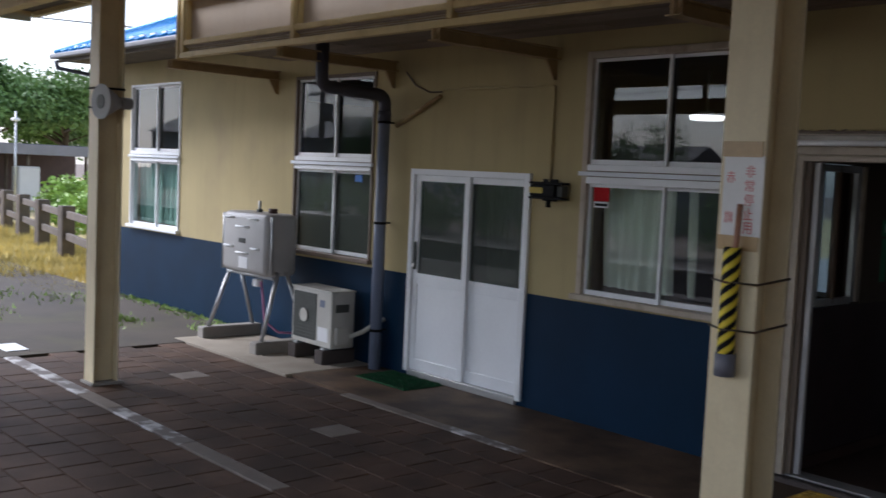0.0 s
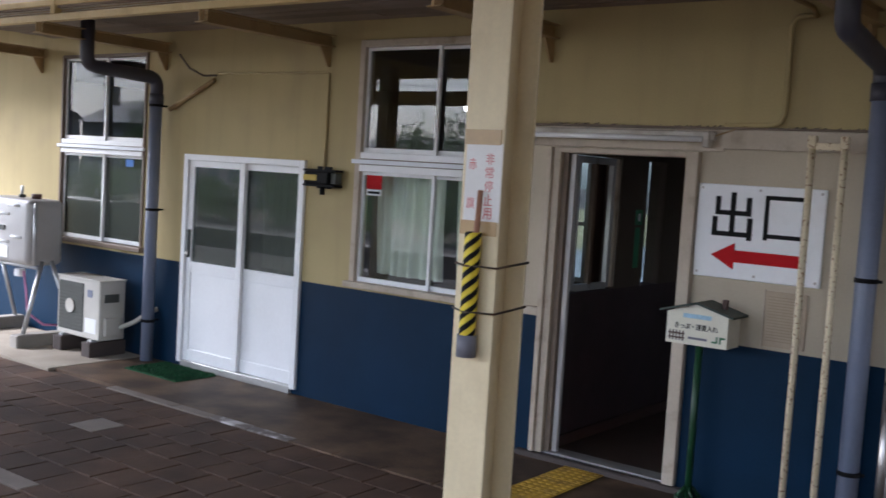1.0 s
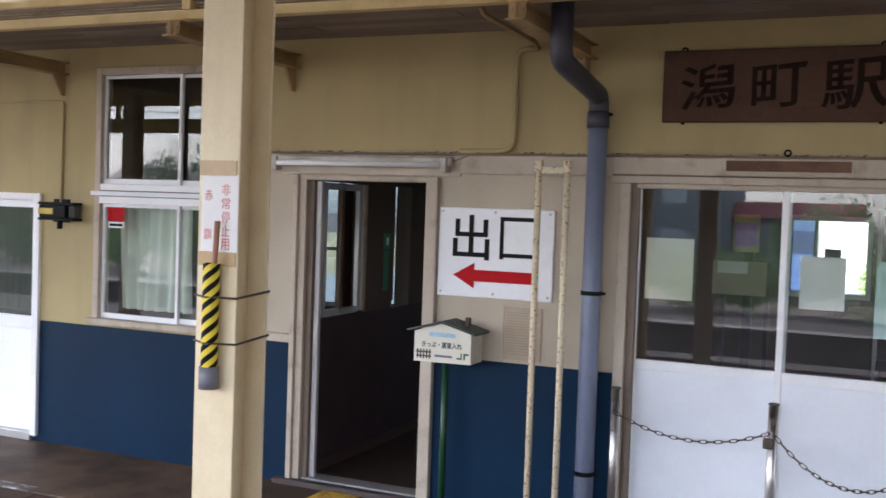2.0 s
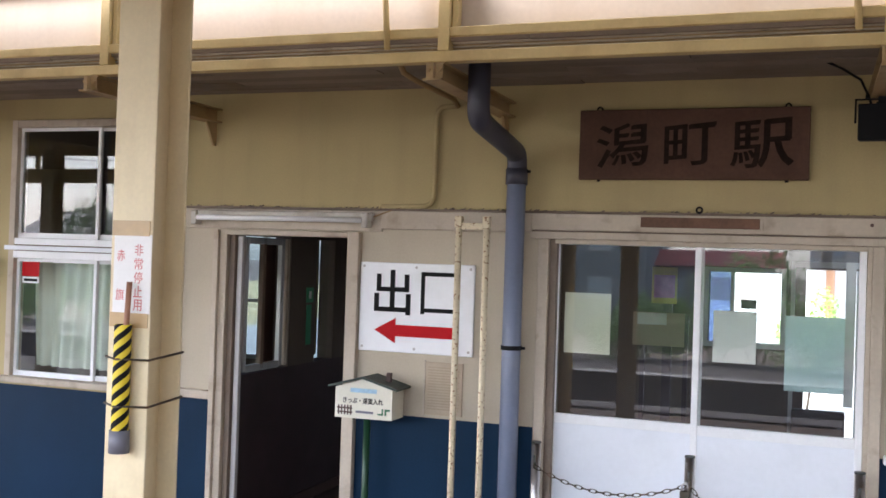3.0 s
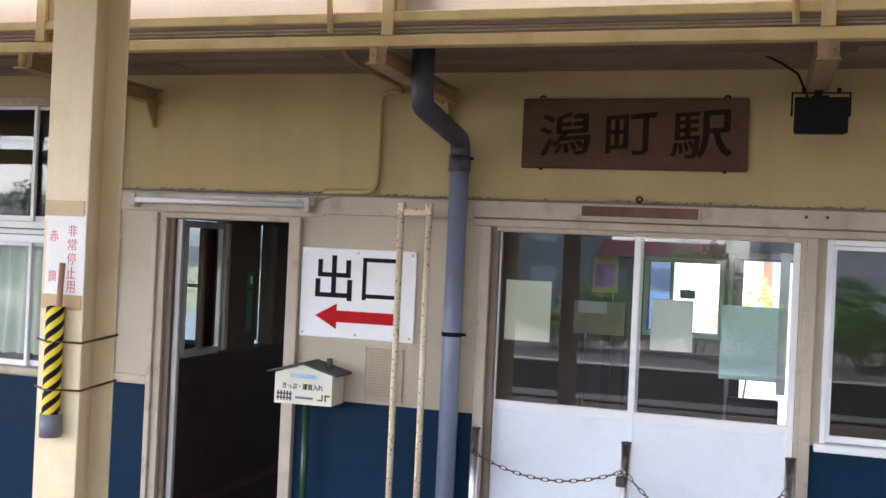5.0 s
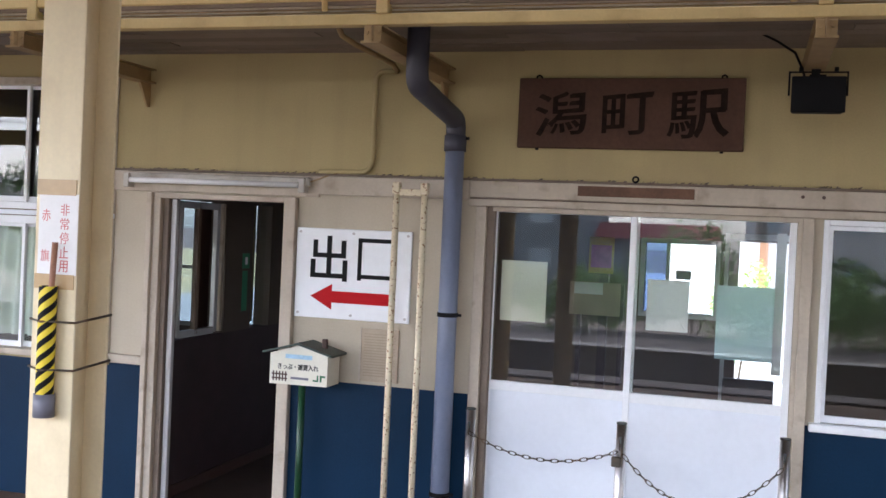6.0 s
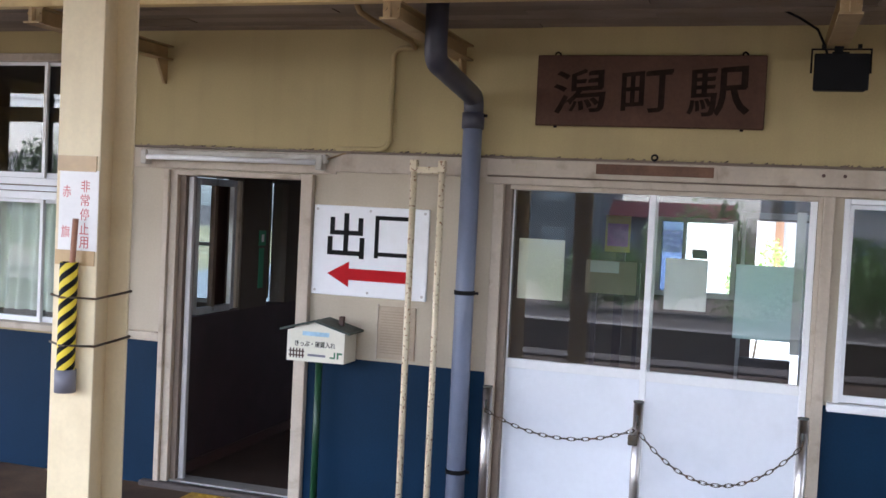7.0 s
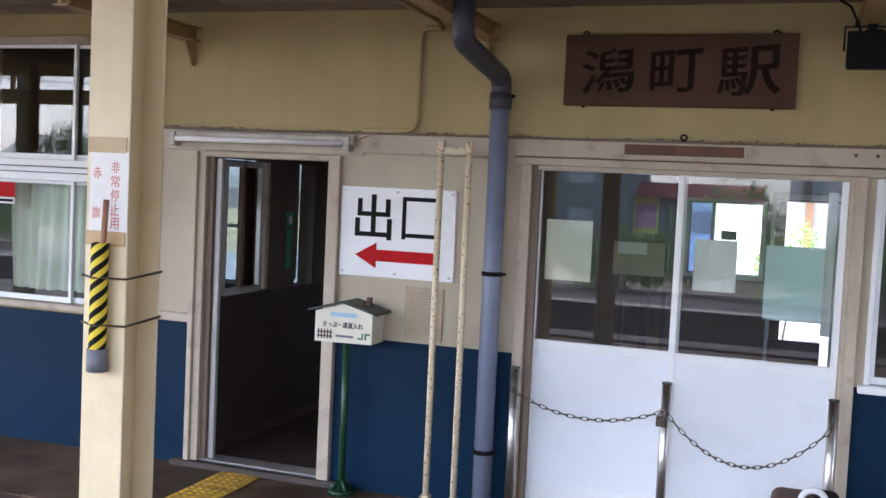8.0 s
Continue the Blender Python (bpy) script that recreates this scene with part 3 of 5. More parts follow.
part("end_soffit", box(ex0 + 0.05, X_END - 0.002, 0.0, ey1, ez - 0.1, ez - 0.07), M["eave"], main_roof)
gut = thing("gutter", "grey rain gutter along the eave with a downpipe", "gutter", (-9, ey0, ez - 0.1))
part("trough", box(ex0 - 0.02, -6.44, ey0 - 0.075, ey0 + 0.028, ez - 0.075, ez - 0.004, 0.02, seg=3), M["gutter"], gut)
part("downpipe", tube([(ex0 + 0.1, ey0 - 0.02, ez - 0.1), (ex0 + 0.12, ey0, ez - 0.2), (X_END + 0.1, -0.06, ez - 0.33), (X_END + 0.1, -0.05, 2.6), (X_END - 0.06, 0.2, 2.5), (X_END - 0.06, 0.2, 0.0)], 0.03), M["pipe_dark"], gut)


# ---- windows ----
def window(key, name, label, lower, upper, trim, transom=(1.915, 2.055), t=0.03):
    x0, x1, z0, z1 = WIN[key]
    w = thing(name, label, "window", ((x0 + x1) / 2, 0, z0), kind="structure")
    fr = M[trim]
    for a in ((x0, x0 + t, z0, z1), (x1 - t, x1, z0, z1)):
        part("jamb", box(a[0], a[1], -0.018, 0.1, a[2], a[3], 0.003), fr, w)
    part("head", box(x0 + t, x1 - t, -0.018, 0.1, z1 - t, z1, 0.003), fr, w)
    part("sill", box(x0 - 0.03, x1 + 0.03, -0.06, 0.1, z0 - 0.045, z0, 0.005), fr, w)
    tz0, tz1 = transom
    levels = [(z0, z1)] if not transom[0] < z1 - 0.2 else [(z0, tz0), (tz1, z1 - t)]
    if len(levels) == 2:
        zm = tz0 + 0.6 * (tz1 - tz0)
        # Dark brown puts the shade between the white rails into colour.
        part("transom", box(x0 + t, x1 - t, -0.004, 0.1, tz0, tz1), M["jamb_brown"], w, "dark brown fill painted as shade between the two rails")
        part("upper_rail", box(x0 + t, x1 - t, -0.018, -0.0045, zm + 0.012, tz1, 0.003), M["alu"], w)
        part("middle_rail", box(x0 - 0.015, x1 + 0.015, -0.045, -0.0185, zm - 0.03, zm + 0.004, 0.004), M["panel"], w)
        part("lower_rail", box(x0 + t, x1 - t, -0.026, -0.0045, tz0, zm - 0.036, 0.003), M["alu"], w)
    xm = (x0 + x1) / 2
    for k, (a, b) in enumerate(levels):
        b -= 0.0 if k or len(levels) == 2 else t
        for s, (l0, l1) in enumerate(((x0 + t, xm + 0.02), (xm - 0.02, x1 - t))):
            y = 0.02 + 0.03 * s
            r = 0.024
            bm = box(l0, l0 + r, y, y + 0.024, a + 0.002, b - 0.002)
            box(l1 - r, l1, y, y + 0.024, a + 0.002, b - 0.002, bm=bm)
            box(l0 + r, l1 - r, y, y + 0.024, a + 0.002, a + 0.04, bm=bm)
            box(l0 + r, l1 - r, y, y + 0.024, b - 0.026, b - 0.002, bm=bm)
            sash = part("sash", bm, M["alu"], w)
            g = part("pane", box(l0 + r, l1 - r, y + 0.01, y + 0.014, a + 0.04, b - 0.026), M[(lower, upper)[k]], sash)
            g.visible_shadow = False
    return w


window("far", "window_1", "white aluminium sliding window with teal blinds at the building end", "glass", "glass_muted", "alu")
window("second", "window_2", "white aluminium sliding window behind the dark rain pipe", "glass_frost", "glass_muted", "jamb_brown")
window("office", "window_3", "aluminium sliding office window with pale curtains below", "glass_hall", "glass_soft", "trim", (1.91, 2.06), 0.055)
window("waiting", "window_4", "white aluminium sliding window of the waiting room", "glass", "glass", "alu", (2.5, 2.6))


def curtain(x0, x1, z0, z1, y, material, label, waves, depth=0.03):
    c = thing("curtain", label, "curtain", ((x0 + x1) / 2, y, z1))
    part("rod", box(x0 - 0.01, x1 + 0.01, min(0.1405, y - 0.02), y + 0.03, z1, z1 + 0.025), M["alu_grey"], c)
    bm = bmesh.new()
    n = waves * 8
    rows = []
    for z in (z0, (z0 + z1) / 2, z1):
        k = (z1 - z) / (z1 - z0)
        rows.append([bm.verts.new((x0 + (x1 - x0) * i / n + 0.03 * k * math.sin(i * 0.11 + k), y + depth * math.sin(i / 8 * 2 * math.pi + 0.6 * k) * (0.7 + 0.6 * k) + 0.02 * k * math.sin(i * 0.19), z)) for i in range(n + 1)])
    for r0, r1 in zip(rows, rows[1:]):
        for i in range(n):
            f = bm.faces.new((r0[i], r0[i + 1], r1[i + 1], r1[i]))
            f.smooth = True
    part("cloth", bm, material, c)
    return c


curtain(-1.9, -1.2, 1.09, 1.93, 0.22, M["curtain"], "pale grey green curtain hanging behind the office window", 6, 0.03)
curtain(-1.1, -1.02, 1.09, 1.93, 0.24, M["curtain"], "narrow gathered end of the pale office curtain", 2, 0.02)
curtain(-3.2, -2.62, 1.0, 1.93, 0.17, M["curtain"], "grey gathered curtain behind the white door glass", 6, 0.015)
curtain(-10.25, -8.88, 1.08, 1.93, 0.105, M["teal"], "teal green curtain drawn behind the end window", 9, 0.012)


# ---- white sliding door ----
def white_door():
    x0, x1, z0, z1 = DOOR
    d = thing("door_1", "white aluminium sliding double door with dark glass above", "door", ((x0 + x1) / 2, 0, z0), kind="structure")
    part("jamb", box(x0, x0 + 0.06, -0.03, 0.1, z0, z1, 0.003), M["alu"], d)
    part("jamb", box(x1 - 0.06, x1, -0.03, 0.1, z0, z1, 0.003), M["alu"], d)
    part("head", box(x0 + 0.06, x1 - 0.06, -0.03, 0.1, z1 - 0.055, z1, 0.003), M["alu"], d)
    part("threshold", box(x0 + 0.06, x1 - 0.06, -0.03, 0.1, z0 - 0.04, z0 + 0.02, 0.003), M["alu_grey"], d)
    xm = (x0 + x1) / 2 - 0.01
    for s, (a, b) in enumerate(((x0 + 0.062, xm + 0.035), (xm - 0.035, x1 - 0.062))):
        y = 0.03 - 0.035 * (1 - s)
        y0, y1 = y, y + 0.032
        leaf = part("door_leaf", box(a, a + 0.065, y0, y1, z0 + 0.022, z1 - 0.057, 0.003), M["alu"], d)
        part("stile", box(b - 0.065, b, y0, y1, z0 + 0.022, z1 - 0.057, 0.003), M["alu"], leaf)
        for c0, c1 in ((z0 + 0.022, z0 + 0.13), (0.88, 0.985), (z1 - 0.115, z1 - 0.057)):
            part("rail", box(a + 0.065, b - 0.065, y0, y1, c0, c1, 0.002), M["alu"], leaf)
        part("lower_panel", box(a + 0.065, b - 0.065, y0 + 0.01, y1 - 0.01, z0 + 0.13, 0.88), M["white_panel"], leaf)
        g = part("pane", box(a + 0.065, b - 0.065, y0 + 0.013, y1 - 0.015, 0.985, z1 - 0.115), M["glass_frost"], leaf)
        g.visible_shadow = False
        if s == 0:
            part("handle", box(a + 0.015, a + 0.05, y0 - 0.022, y0 - 0.001, 1.02, 1.28, 0.006), M["grille"], leaf, "dark grey recessed handle")
            part("lock", rod((a + 0.033, y0 - 0.035, 1.06), (a + 0.033, y0 - 0.0225, 1.06), 0.018), M["steel"], leaf)


white_door()

# ---- entry opening ----
ex = thing("entry_frame", "weathered cream frame round the open entry", "door frame", (0.42, 0, 0.04), kind="structure")
part("jamb", box(-0.144, -0.105, -0.05, 0.15, 0.04, 2.16, 0.004), M["trim"], ex)
part("jamb_stop", box(-0.105, -0.05, -0.025, 0.15, 0.04, 2.16, 0.003), M["trim"], ex)
part("jamb_lining", box(-0.0495, -0.008, 0.01, 0.15, 0.05, 2.124, 0.003), M["jamb_brown"], ex, "worn brown inner lining")
part("jamb", box(0.868, 0.95, -0.045, 0.15, 0.04, 2.16, 0.004), M["trim"], ex)
part("head", box(-0.05, 0.868, -0.045, 0.15, 2.125, 2.158, 0.004), M["trim"], ex)
part("step", box(-0.25, 1.02, -0.06, 0.0, -0.03, 0.035, 0.008), M["opp_concrete"], ex, "grey concrete door step")
part("sill_track", box(-0.05, 0.868, 0.0, 0.15, 0.02, 0.05, 0.003), M["alu_grey"], ex)
part("ledge", box(-0.43, -0.1455, -0.045, 0.0, 0.99, 1.05, 0.004), M["trim"], ex, "pale painted ledge")
dl = thing("door_2", "aluminium sliding entry door pushed open", "door", (0.04, 0.06, 0.05), kind="structure")
part("stile", box(-0.006, 0.036, 0.04, 0.075, 0.052, 2.12, 0.004), M["tank"], dl)
part("lock_plate", box(0.004, 0.022, 0.036, 0.039, 0.98, 1.1), M["steel"], dl)

# ---- header board ----
hd = thing("trim", "weathered cream header board over the doors", "header board", (3, 0, 2.19), kind="structure")
part("board", box(1.1, 2.0995, -0.034, -0.001, 2.186, 2.304, 0.004), M["trim"], hd)
part("board", box(2.1, 8.0, -0.034, -0.001, 2.202, 2.304, 0.004), M["trim"], hd)
part("cap", box(-0.43, 8.0, -0.044, -0.001, 2.3045, 2.318, 0.002), M["jamb_brown"], hd)
part("board", box(-0.43, 1.0995, -0.022, -0.001, 2.168, 2.304, 0.004), M["trim"], hd)
part("lower_strip", box(2.1, 8.0, -0.05, -0.001, 2.15, 2.192, 0.003), M["trim"], hd)
# Brown strip colours in the shadow line between header and lower strip.
part("groove", box(2.1, 8.0, -0.012, -0.001, 2.192, 2.202), M["jamb_brown"], hd, "brown strip painted as the shadow gap between two boards")
rng = random.Random(31)
bm = bmesh.new()
for _ in range(170):
    x, r_ = rng.uniform(-0.35, 6.0), rng.uniform(0.002, 0.007)
    rod((x - r_ * 1.5, rng.uniform(-0.04, -0.004), 2.319), (x + r_, rng.uniform(-0.04, -0.004), 2.319 + rng.uniform(0, 0.012)), r_, bm, 5, r_ * 0.4)
solid("dirt", bm, M["jamb_brown"], "dark dirt and cobweb crumbs along the header ledge", "dirt", kind="stuff")


# ---- hall doors ----
def hall_doors():
    x0, x1, z0, z1 = HALL
    d = thing("door_3", "chained white aluminium double door with notices on its glass", "door", ((x0 + x1) / 2, 0, z0), kind="structure")
    part("jamb", box(x0, x0 + 0.065, -0.045, 0.12, z0, 2.149, 0.004), M["trim"], d, "weathered cream wooden jamb")
    part("jamb", box(x1, x1 + 0.06, -0.045, 0.0, z0, 2.149, 0.004), M["trim"], d, "weathered cream wooden jamb")
    part("jamb_stop", box(x1 - 0.026, x1, -0.022, 0.12, z0, 2.149, 0.003), M["trim"], d)
    part("jamb_stop", box(x0 + 0.065, x0 + 0.112, -0.012, 0.12, z0, 2.149, 0.003), M["jamb_brown"], d, "brown inner edge of the jamb")
    part("head", box(x0 + 0.1, x1, -0.02, 0.12, 2.122, 2.149, 0.003), M["trim"], d)
    part("threshold", box(x0 + 0.1, x1, -0.03, 0.12, z0 - 0.04, z0 + 0.03, 0.004), M["concrete"], d)
    xm = 3.105
    for s, (a, b) in enumerate(((x0 + 0.08, xm + 0.025), (xm - 0.025, x1 - 0.028))):
        y0 = 0.03 if s == 0 else -0.003
        y1 = y0 + 0.03
        sw = 0.038
        leaf = part("door_leaf", box(a, a + sw, y0, y1, z0 + 0.032, z1 - 0.032, 0.003), M["alu"], d)
        part("stile", box(b - sw, b, y0, y1, z0 + 0.032, z1 - 0.032, 0.003), M["alu"], leaf)
        for c0, c1 in ((z0 + 0.032, 0.215), (1.032, 1.09), (z1 - 0.04, z1 - 0.032)):
            part("rail", box(a + sw, b - sw, y0, y1, c0, c1, 0.002), M["alu"], leaf)
        part("lower_panel", box(a + sw, b - sw, y0 + 0.01, y1 - 0.008, 0.215, 1.032), M["panel"], leaf)
        g = part("pane", box(a + sw, b - sw, y0 + 0.012, y1 - 0.014, 1.09, z1 - 0.04), M["glass_hall"], leaf)
        g.visible_shadow = False


hall_doors()


# ---- rain pipes ----
def rain_pipe(label, pts, bands):
    p = thing("rain_pipe", label, "pipe", (pts[0][0], pts[0][1], 0), "rain pipes")
    x, y = pts[0][0], pts[0][1]
    part("upright", tube(pts[:2], 0.058, seg=20), M["pipe"], p)
    part("elbow", tube(pts[1:], 0.06, seg=20), M["pipe_dark"], p, "dark grey bent plastic pipe")
    part("socket", rod((x, y, pts[1][2] - 0.09), (x, y, pts[1][2] + 0.005), 0.067, seg=20), M["pipe_dark"], p)
    for z in bands:
        b = part("band", rod((x, y, z - 0.013), (x, y, z + 0.013), 0.064, seg=20), M["black"], p, "black pipe clip")
        part("clip_arm", box(x + 0.05, x + 0.085, y - 0.008, y + 0.008, z - 0.008, z + 0.008), M["black"], p)
        part("clip_pin", box(x - 0.01, x + 0.01, y + 0.06, -0.001, z - 0.008, z + 0.008), M["black"], p)


P1 = (-4.385, -0.12)
rain_pipe("dark blue grey rain pipe bending under the canopy", [(*P1, 0.0), (*P1, 2.5), *arc_points((P1[0], P1[1], 2.655), (0, 0, 1), (0, -1, 0.03), 0.1), *arc_points((P1[0], -0.86, 2.68), (0, -1, 0.03), (0, 0, 1), 0.1), (P1[0], -0.86, 3.07)], (2.4, 1.43, 0.38))
P2 = (2.022, -0.12)
rain_pipe("blue grey rain pipe with a dark offset bend at the canopy", [(*P2, 0.0), (*P2, 2.56), *arc_points((P2[0], P2[1], 2.66), (0, 0, 1), (0, -0.85, 0.1), 0.07, 4), *arc_points((2.04, -0.95, 2.75), (0, -0.85, 0.1), (0, 0, 1), 0.07, 4), (2.04, -0.95, 3.07)], (2.55, 1.483, 0.393))
bm = tube([(-3.68, -0.03, 2.64), (-4.3, -0.03, 2.37)], 0.02)
solid("pipe_brace", bm, M["bracket"], "cream slanting stay beside the rain pipe", "brace")
solid("wall_cable", tube([(-4.2, -0.02, 2.88), (-4.05, -0.02, 2.75), (-3.85, -0.02, 2.68), (-3.68, -0.012, 2.68)], 0.008, seg=8), M["eave"], "thin brown cable on the plaster wall", "cable")

# ---- yellow alarm lamp and its conduit ----
al = thing("alarm_lamp", "black and yellow alarm unit fixed beside the white door", "alarm", (-2.28, -0.08, 1.78))
part("back_plate", box(-2.36, -2.2, -0.02, -0.001, 1.75, 1.93, 0.004), M["black"], al)
part("housing", box(-2.4, -2.13, -0.13, -0.021, 1.785, 1.885, 0.012, seg=2), M["black"], al)
part("lens", box(-2.405, -2.25, -0.135, -0.045, 1.81, 1.862, 0.01, seg=2), M["poster_yellow"], al, "amber yellow lens band")
part("top_flange", box(-2.42, -2.06, -0.12, -0.021, 1.886, 1.905, 0.003), M["black"], al)
part("bottom_flange", box(-2.42, -2.06, -0.12, -0.021, 1.765, 1.784, 0.003), M["black"], al)
part("side_box", box(-2.128, -2.07, -0.1, -0.021, 1.79, 1.88, 0.006), M["grille"], al)
part("cable_gland", rod((-2.24, -0.07, 1.7), (-2.24, -0.07, 1.764), 0.022), M["black"], al)
solid("conduit", tube([(-2.285, -0.012, 1.906), (-2.285, -0.012, 2.6), *arc_points((-2.285, -0.012, 2.69), (0, 0, 1), (-1, 0, 0), 0.03), (-3.65, -0.012, 2.7)], 0.011, seg=8), M["plaster"], "thin cream conduit running to the alarm unit", "conduit")
solid("conduit", tube([(1.1, -0.03, 2.33), (1.36, -0.03, 2.335), *arc_points((1.46, -0.03, 2.335), (1, 0, 0), (0, 0, 1), 0.09), *arc_points((1.46, -0.03, 2.97), (0, 0, 1), (1, 0, 0), 0.07), (1.6, -0.03, 2.97)], 0.016, seg=10), M["plaster"], "painted conduit bending up the wall from the tube lamp", "conduit")
solid("wall_cable", tube([(1.6, -0.035, 2.97), (1.63, -0.2, 2.985), (1.6, -0.42, 3.0), (1.54, -0.6, 3.03), (1.5, -0.7, 3.06), (1.49, -0.73, 3.1)], 0.016, seg=8), M["bracket"], "grey cable sagging under the canopy soffit", "cable")

# ---- tube lamp over the entry ----
tl = thing("tube_lamp", "white fluorescent tube lamp fitting over the entry, unlit", "lamp", (0.4, -0.06, 2.2))
part("housing", box(-0.305, 1.05, -0.08, -0.021, 2.232, 2.29, 0.008), M["lamp_enamel"], tl)
part("tube", rod((-0.25, -0.094, 2.238), (0.99, -0.094, 2.238), 0.018), M["white_plastic"], tl)
for x in (-0.285, 1.0):
    part("socket", box(x - 0.015, x + 0.03, -0.1, -0.025, 2.19, 2.285, 0.006), M["lamp_enamel"], tl)
part("lead", tube([(1.045, -0.05, 2.26), (1.15, -0.04, 2.3), (1.25, -0.04, 2.33)], 0.004, seg=6), M["bracket"], tl)

# ---- exit sign ----
sg = thing("exit_sign", "white enamel sign with black characters and a red arrow", "sign", (1.35, 0, 1.4))
sp_ = part("plate", box(0.958, 1.742, -0.018, -0.001, 1.397, 1.972, 0.004), M["sign"], sg)
lettering("出", 1.062, 1.315, 1.638, 1.925, -0.0185, M["ink"], sp_, bold=0.012)
t = 0.026
bm = box(1.385, 1.385 + t, -0.0215, -0.0185, 1.65, 1.918)
box(1.61, 1.61 + t, -0.0215, -0.0185, 1.65, 1.918, bm=bm)
box(1.385 + t, 1.61, -0.0215, -0.0185, 1.892, 1.918, bm=bm)
box(1.385 + t, 1.61, -0.0215, -0.0185, 1.662, 1.688, bm=bm)
part("lettering", bm, M["ink"], sp_)
part("arrow", prism([(1.07, 1.536), (1.217, 1.618), (1.217, 1.574), (1.63, 1.574), (1.63, 1.5), (1.217, 1.5), (1.217, 1.455)], -0.0215, -0.0185), M["red"], sp_, "red painted arrow")
for x in (0.985, 1.35, 1.715):
    for z in (1.425, 1.945):
        part("screw", rod((x, -0.022, z), (x, -0.0175, z), 0.009, seg=8), M["steel"], sp_)

nt = thing("wall_notice", "browned printed notice board fixed to the wall", "notice", (1.53, 0, 1.02))
part("sheet", box(1.43, 1.68, -0.012, -0.001, 1.018, 1.35, 0.002), M["paper_brown"], nt)
part("frame", box(1.42, 1.43, -0.016, -0.001, 1.01, 1.358), M["trim"], nt)
for i in range(16):
    z = 1.315 - i * 0.0175
    part("line_of_text", box(1.45, 1.45 + (0.21 if i % 4 else 0.15), -0.0135, -0.0122, z, z + 0.005), M["faint_print"], nt)

# ---- ticket box on its pole ----
tb = thing("ticket_box", "cream house shaped ticket drop box on a green pole", "ticket box", (1.085, -0.12, 0))
bx0, bx1, by0, by1 = 0.905, 1.295, -0.22, -0.03
xm = (bx0 + bx1) / 2
tbody = part("body", prism([(bx0, 0.985), (bx1, 0.99), (bx1, 1.178), (xm, 1.236), (bx0, 1.178)], by0, by1), M["cream_box"], tb)
for s in (-1, 1):
    e = bx0 - 0.04 if s < 0 else bx1 + 0.04
    ez_ = 1.176
    part("roof_panel", prism([(xm, 1.24), (e, ez_), (e, ez_ + 0.013), (xm, 1.254)], by0 - 0.03, by1 + 0.02), M["green_roof"], tb, "dark green sloping lid")
part("chimney", box(1.212, 1.242, -0.13, -0.1, 1.2, 1.275, 0.003), M["brown"], tb)
part("pole", rod((1.085, -0.12, 0.02), (1.085, -0.12, 0.985), 0.022), M["green_steel"], tb, "dark green steel pole")
part("base_plate", rod((1.085, -0.12, 0.0), (1.085, -0.12, 0.03), 0.085, seg=20), M["green_steel"], tb, "dark green round foot")
for a in range(4):
    c0, s0 = math.cos(a * math.pi / 2 + 0.8), math.sin(a * math.pi / 2 + 0.8)
    part("base_rib", tube([(1.085 + 0.075 * c0, -0.12 + 0.075 * s0, 0.03), (1.085 + 0.02 * c0, -0.12 + 0.02 * s0, 0.09)], 0.012, seg=6), M["green_steel"], tb)
lettering("きっぷ・運賃入れ", bx0 + 0.055, bx1 - 0.06, 1.08, 1.118, by0 - 0.0005, M["ink"], tbody, bold=0.01)
part("picture_mark", box(xm - 0.09, xm + 0.09, by0 - 0.002, by0 - 0.0005, 1.15, 1.176), M["sky_blue"], tbody)
part("small_writing", box(bx0 + 0.145, bx0 + 0.265, by0 - 0.002, by0 - 0.0005, 1.022, 1.036), M["grey_plastic"], tbody)
bm = box(bx1 - 0.095, bx1 - 0.068, by0 - 0.002, by0 - 0.0005, 1.018, 1.028)
box(bx1 - 0.068, bx1 - 0.058, by0 - 0.002, by0 - 0.0005, 1.018, 1.058, bm=bm)
box(bx1 - 0.048, bx1 - 0.036, by0 - 0.002, by0 - 0.0005, 1.018, 1.058, bm=bm)
box(bx1 - 0.036, bx1 - 0.012, by0 - 0.002, by0 - 0.0005, 1.046, 1.058, bm=bm)
part("company_mark", bm, M["mark_green"], tbody, "plain green company mark")
bm = bmesh.new()
for i in range(5):
    x = bx0 + 0.022 + i * 0.021
    box(x, x + 0.009, by0 - 0.003, by0 - 0.0005, 1.006, 1.066, bm=bm)
for z in (1.018, 1.044):
    box(bx0 + 0.016, bx0 + 0.122, by0 - 0.004, by0 - 0.003, z, z + 0.009, bm=bm)
part("fence_mark", bm, M["brown"], tbody, "painted brown fence picture")

# ---- slim pipe frame ----
pf = thing("pipe_stand", "slim cream painted pipe stand with rust spots by the wall", "stand", (1.78, -0.2, 0))
fx = (1.69, 1.868)
for x in fx:
    part("post", rod((x, -0.2, 0.02), (x, -0.2, 2.25), 0.02), M["stand"], pf)
    part("foot", box(x - 0.03, x + 0.03, -0.23, -0.17, -0.02, 0.1, 0.004), M["stand"], pf)
part("crossbar", box(fx[0] + 0.02, fx[1] - 0.02, -0.215, -0.185, 2.19, 2.23, 0.003), M["stand"], pf)
for x in fx:
    part("cap", box(x - 0.022, x + 0.022, -0.225, -0.175, 2.2, 2.27, 0.004), M["stand"], pf)


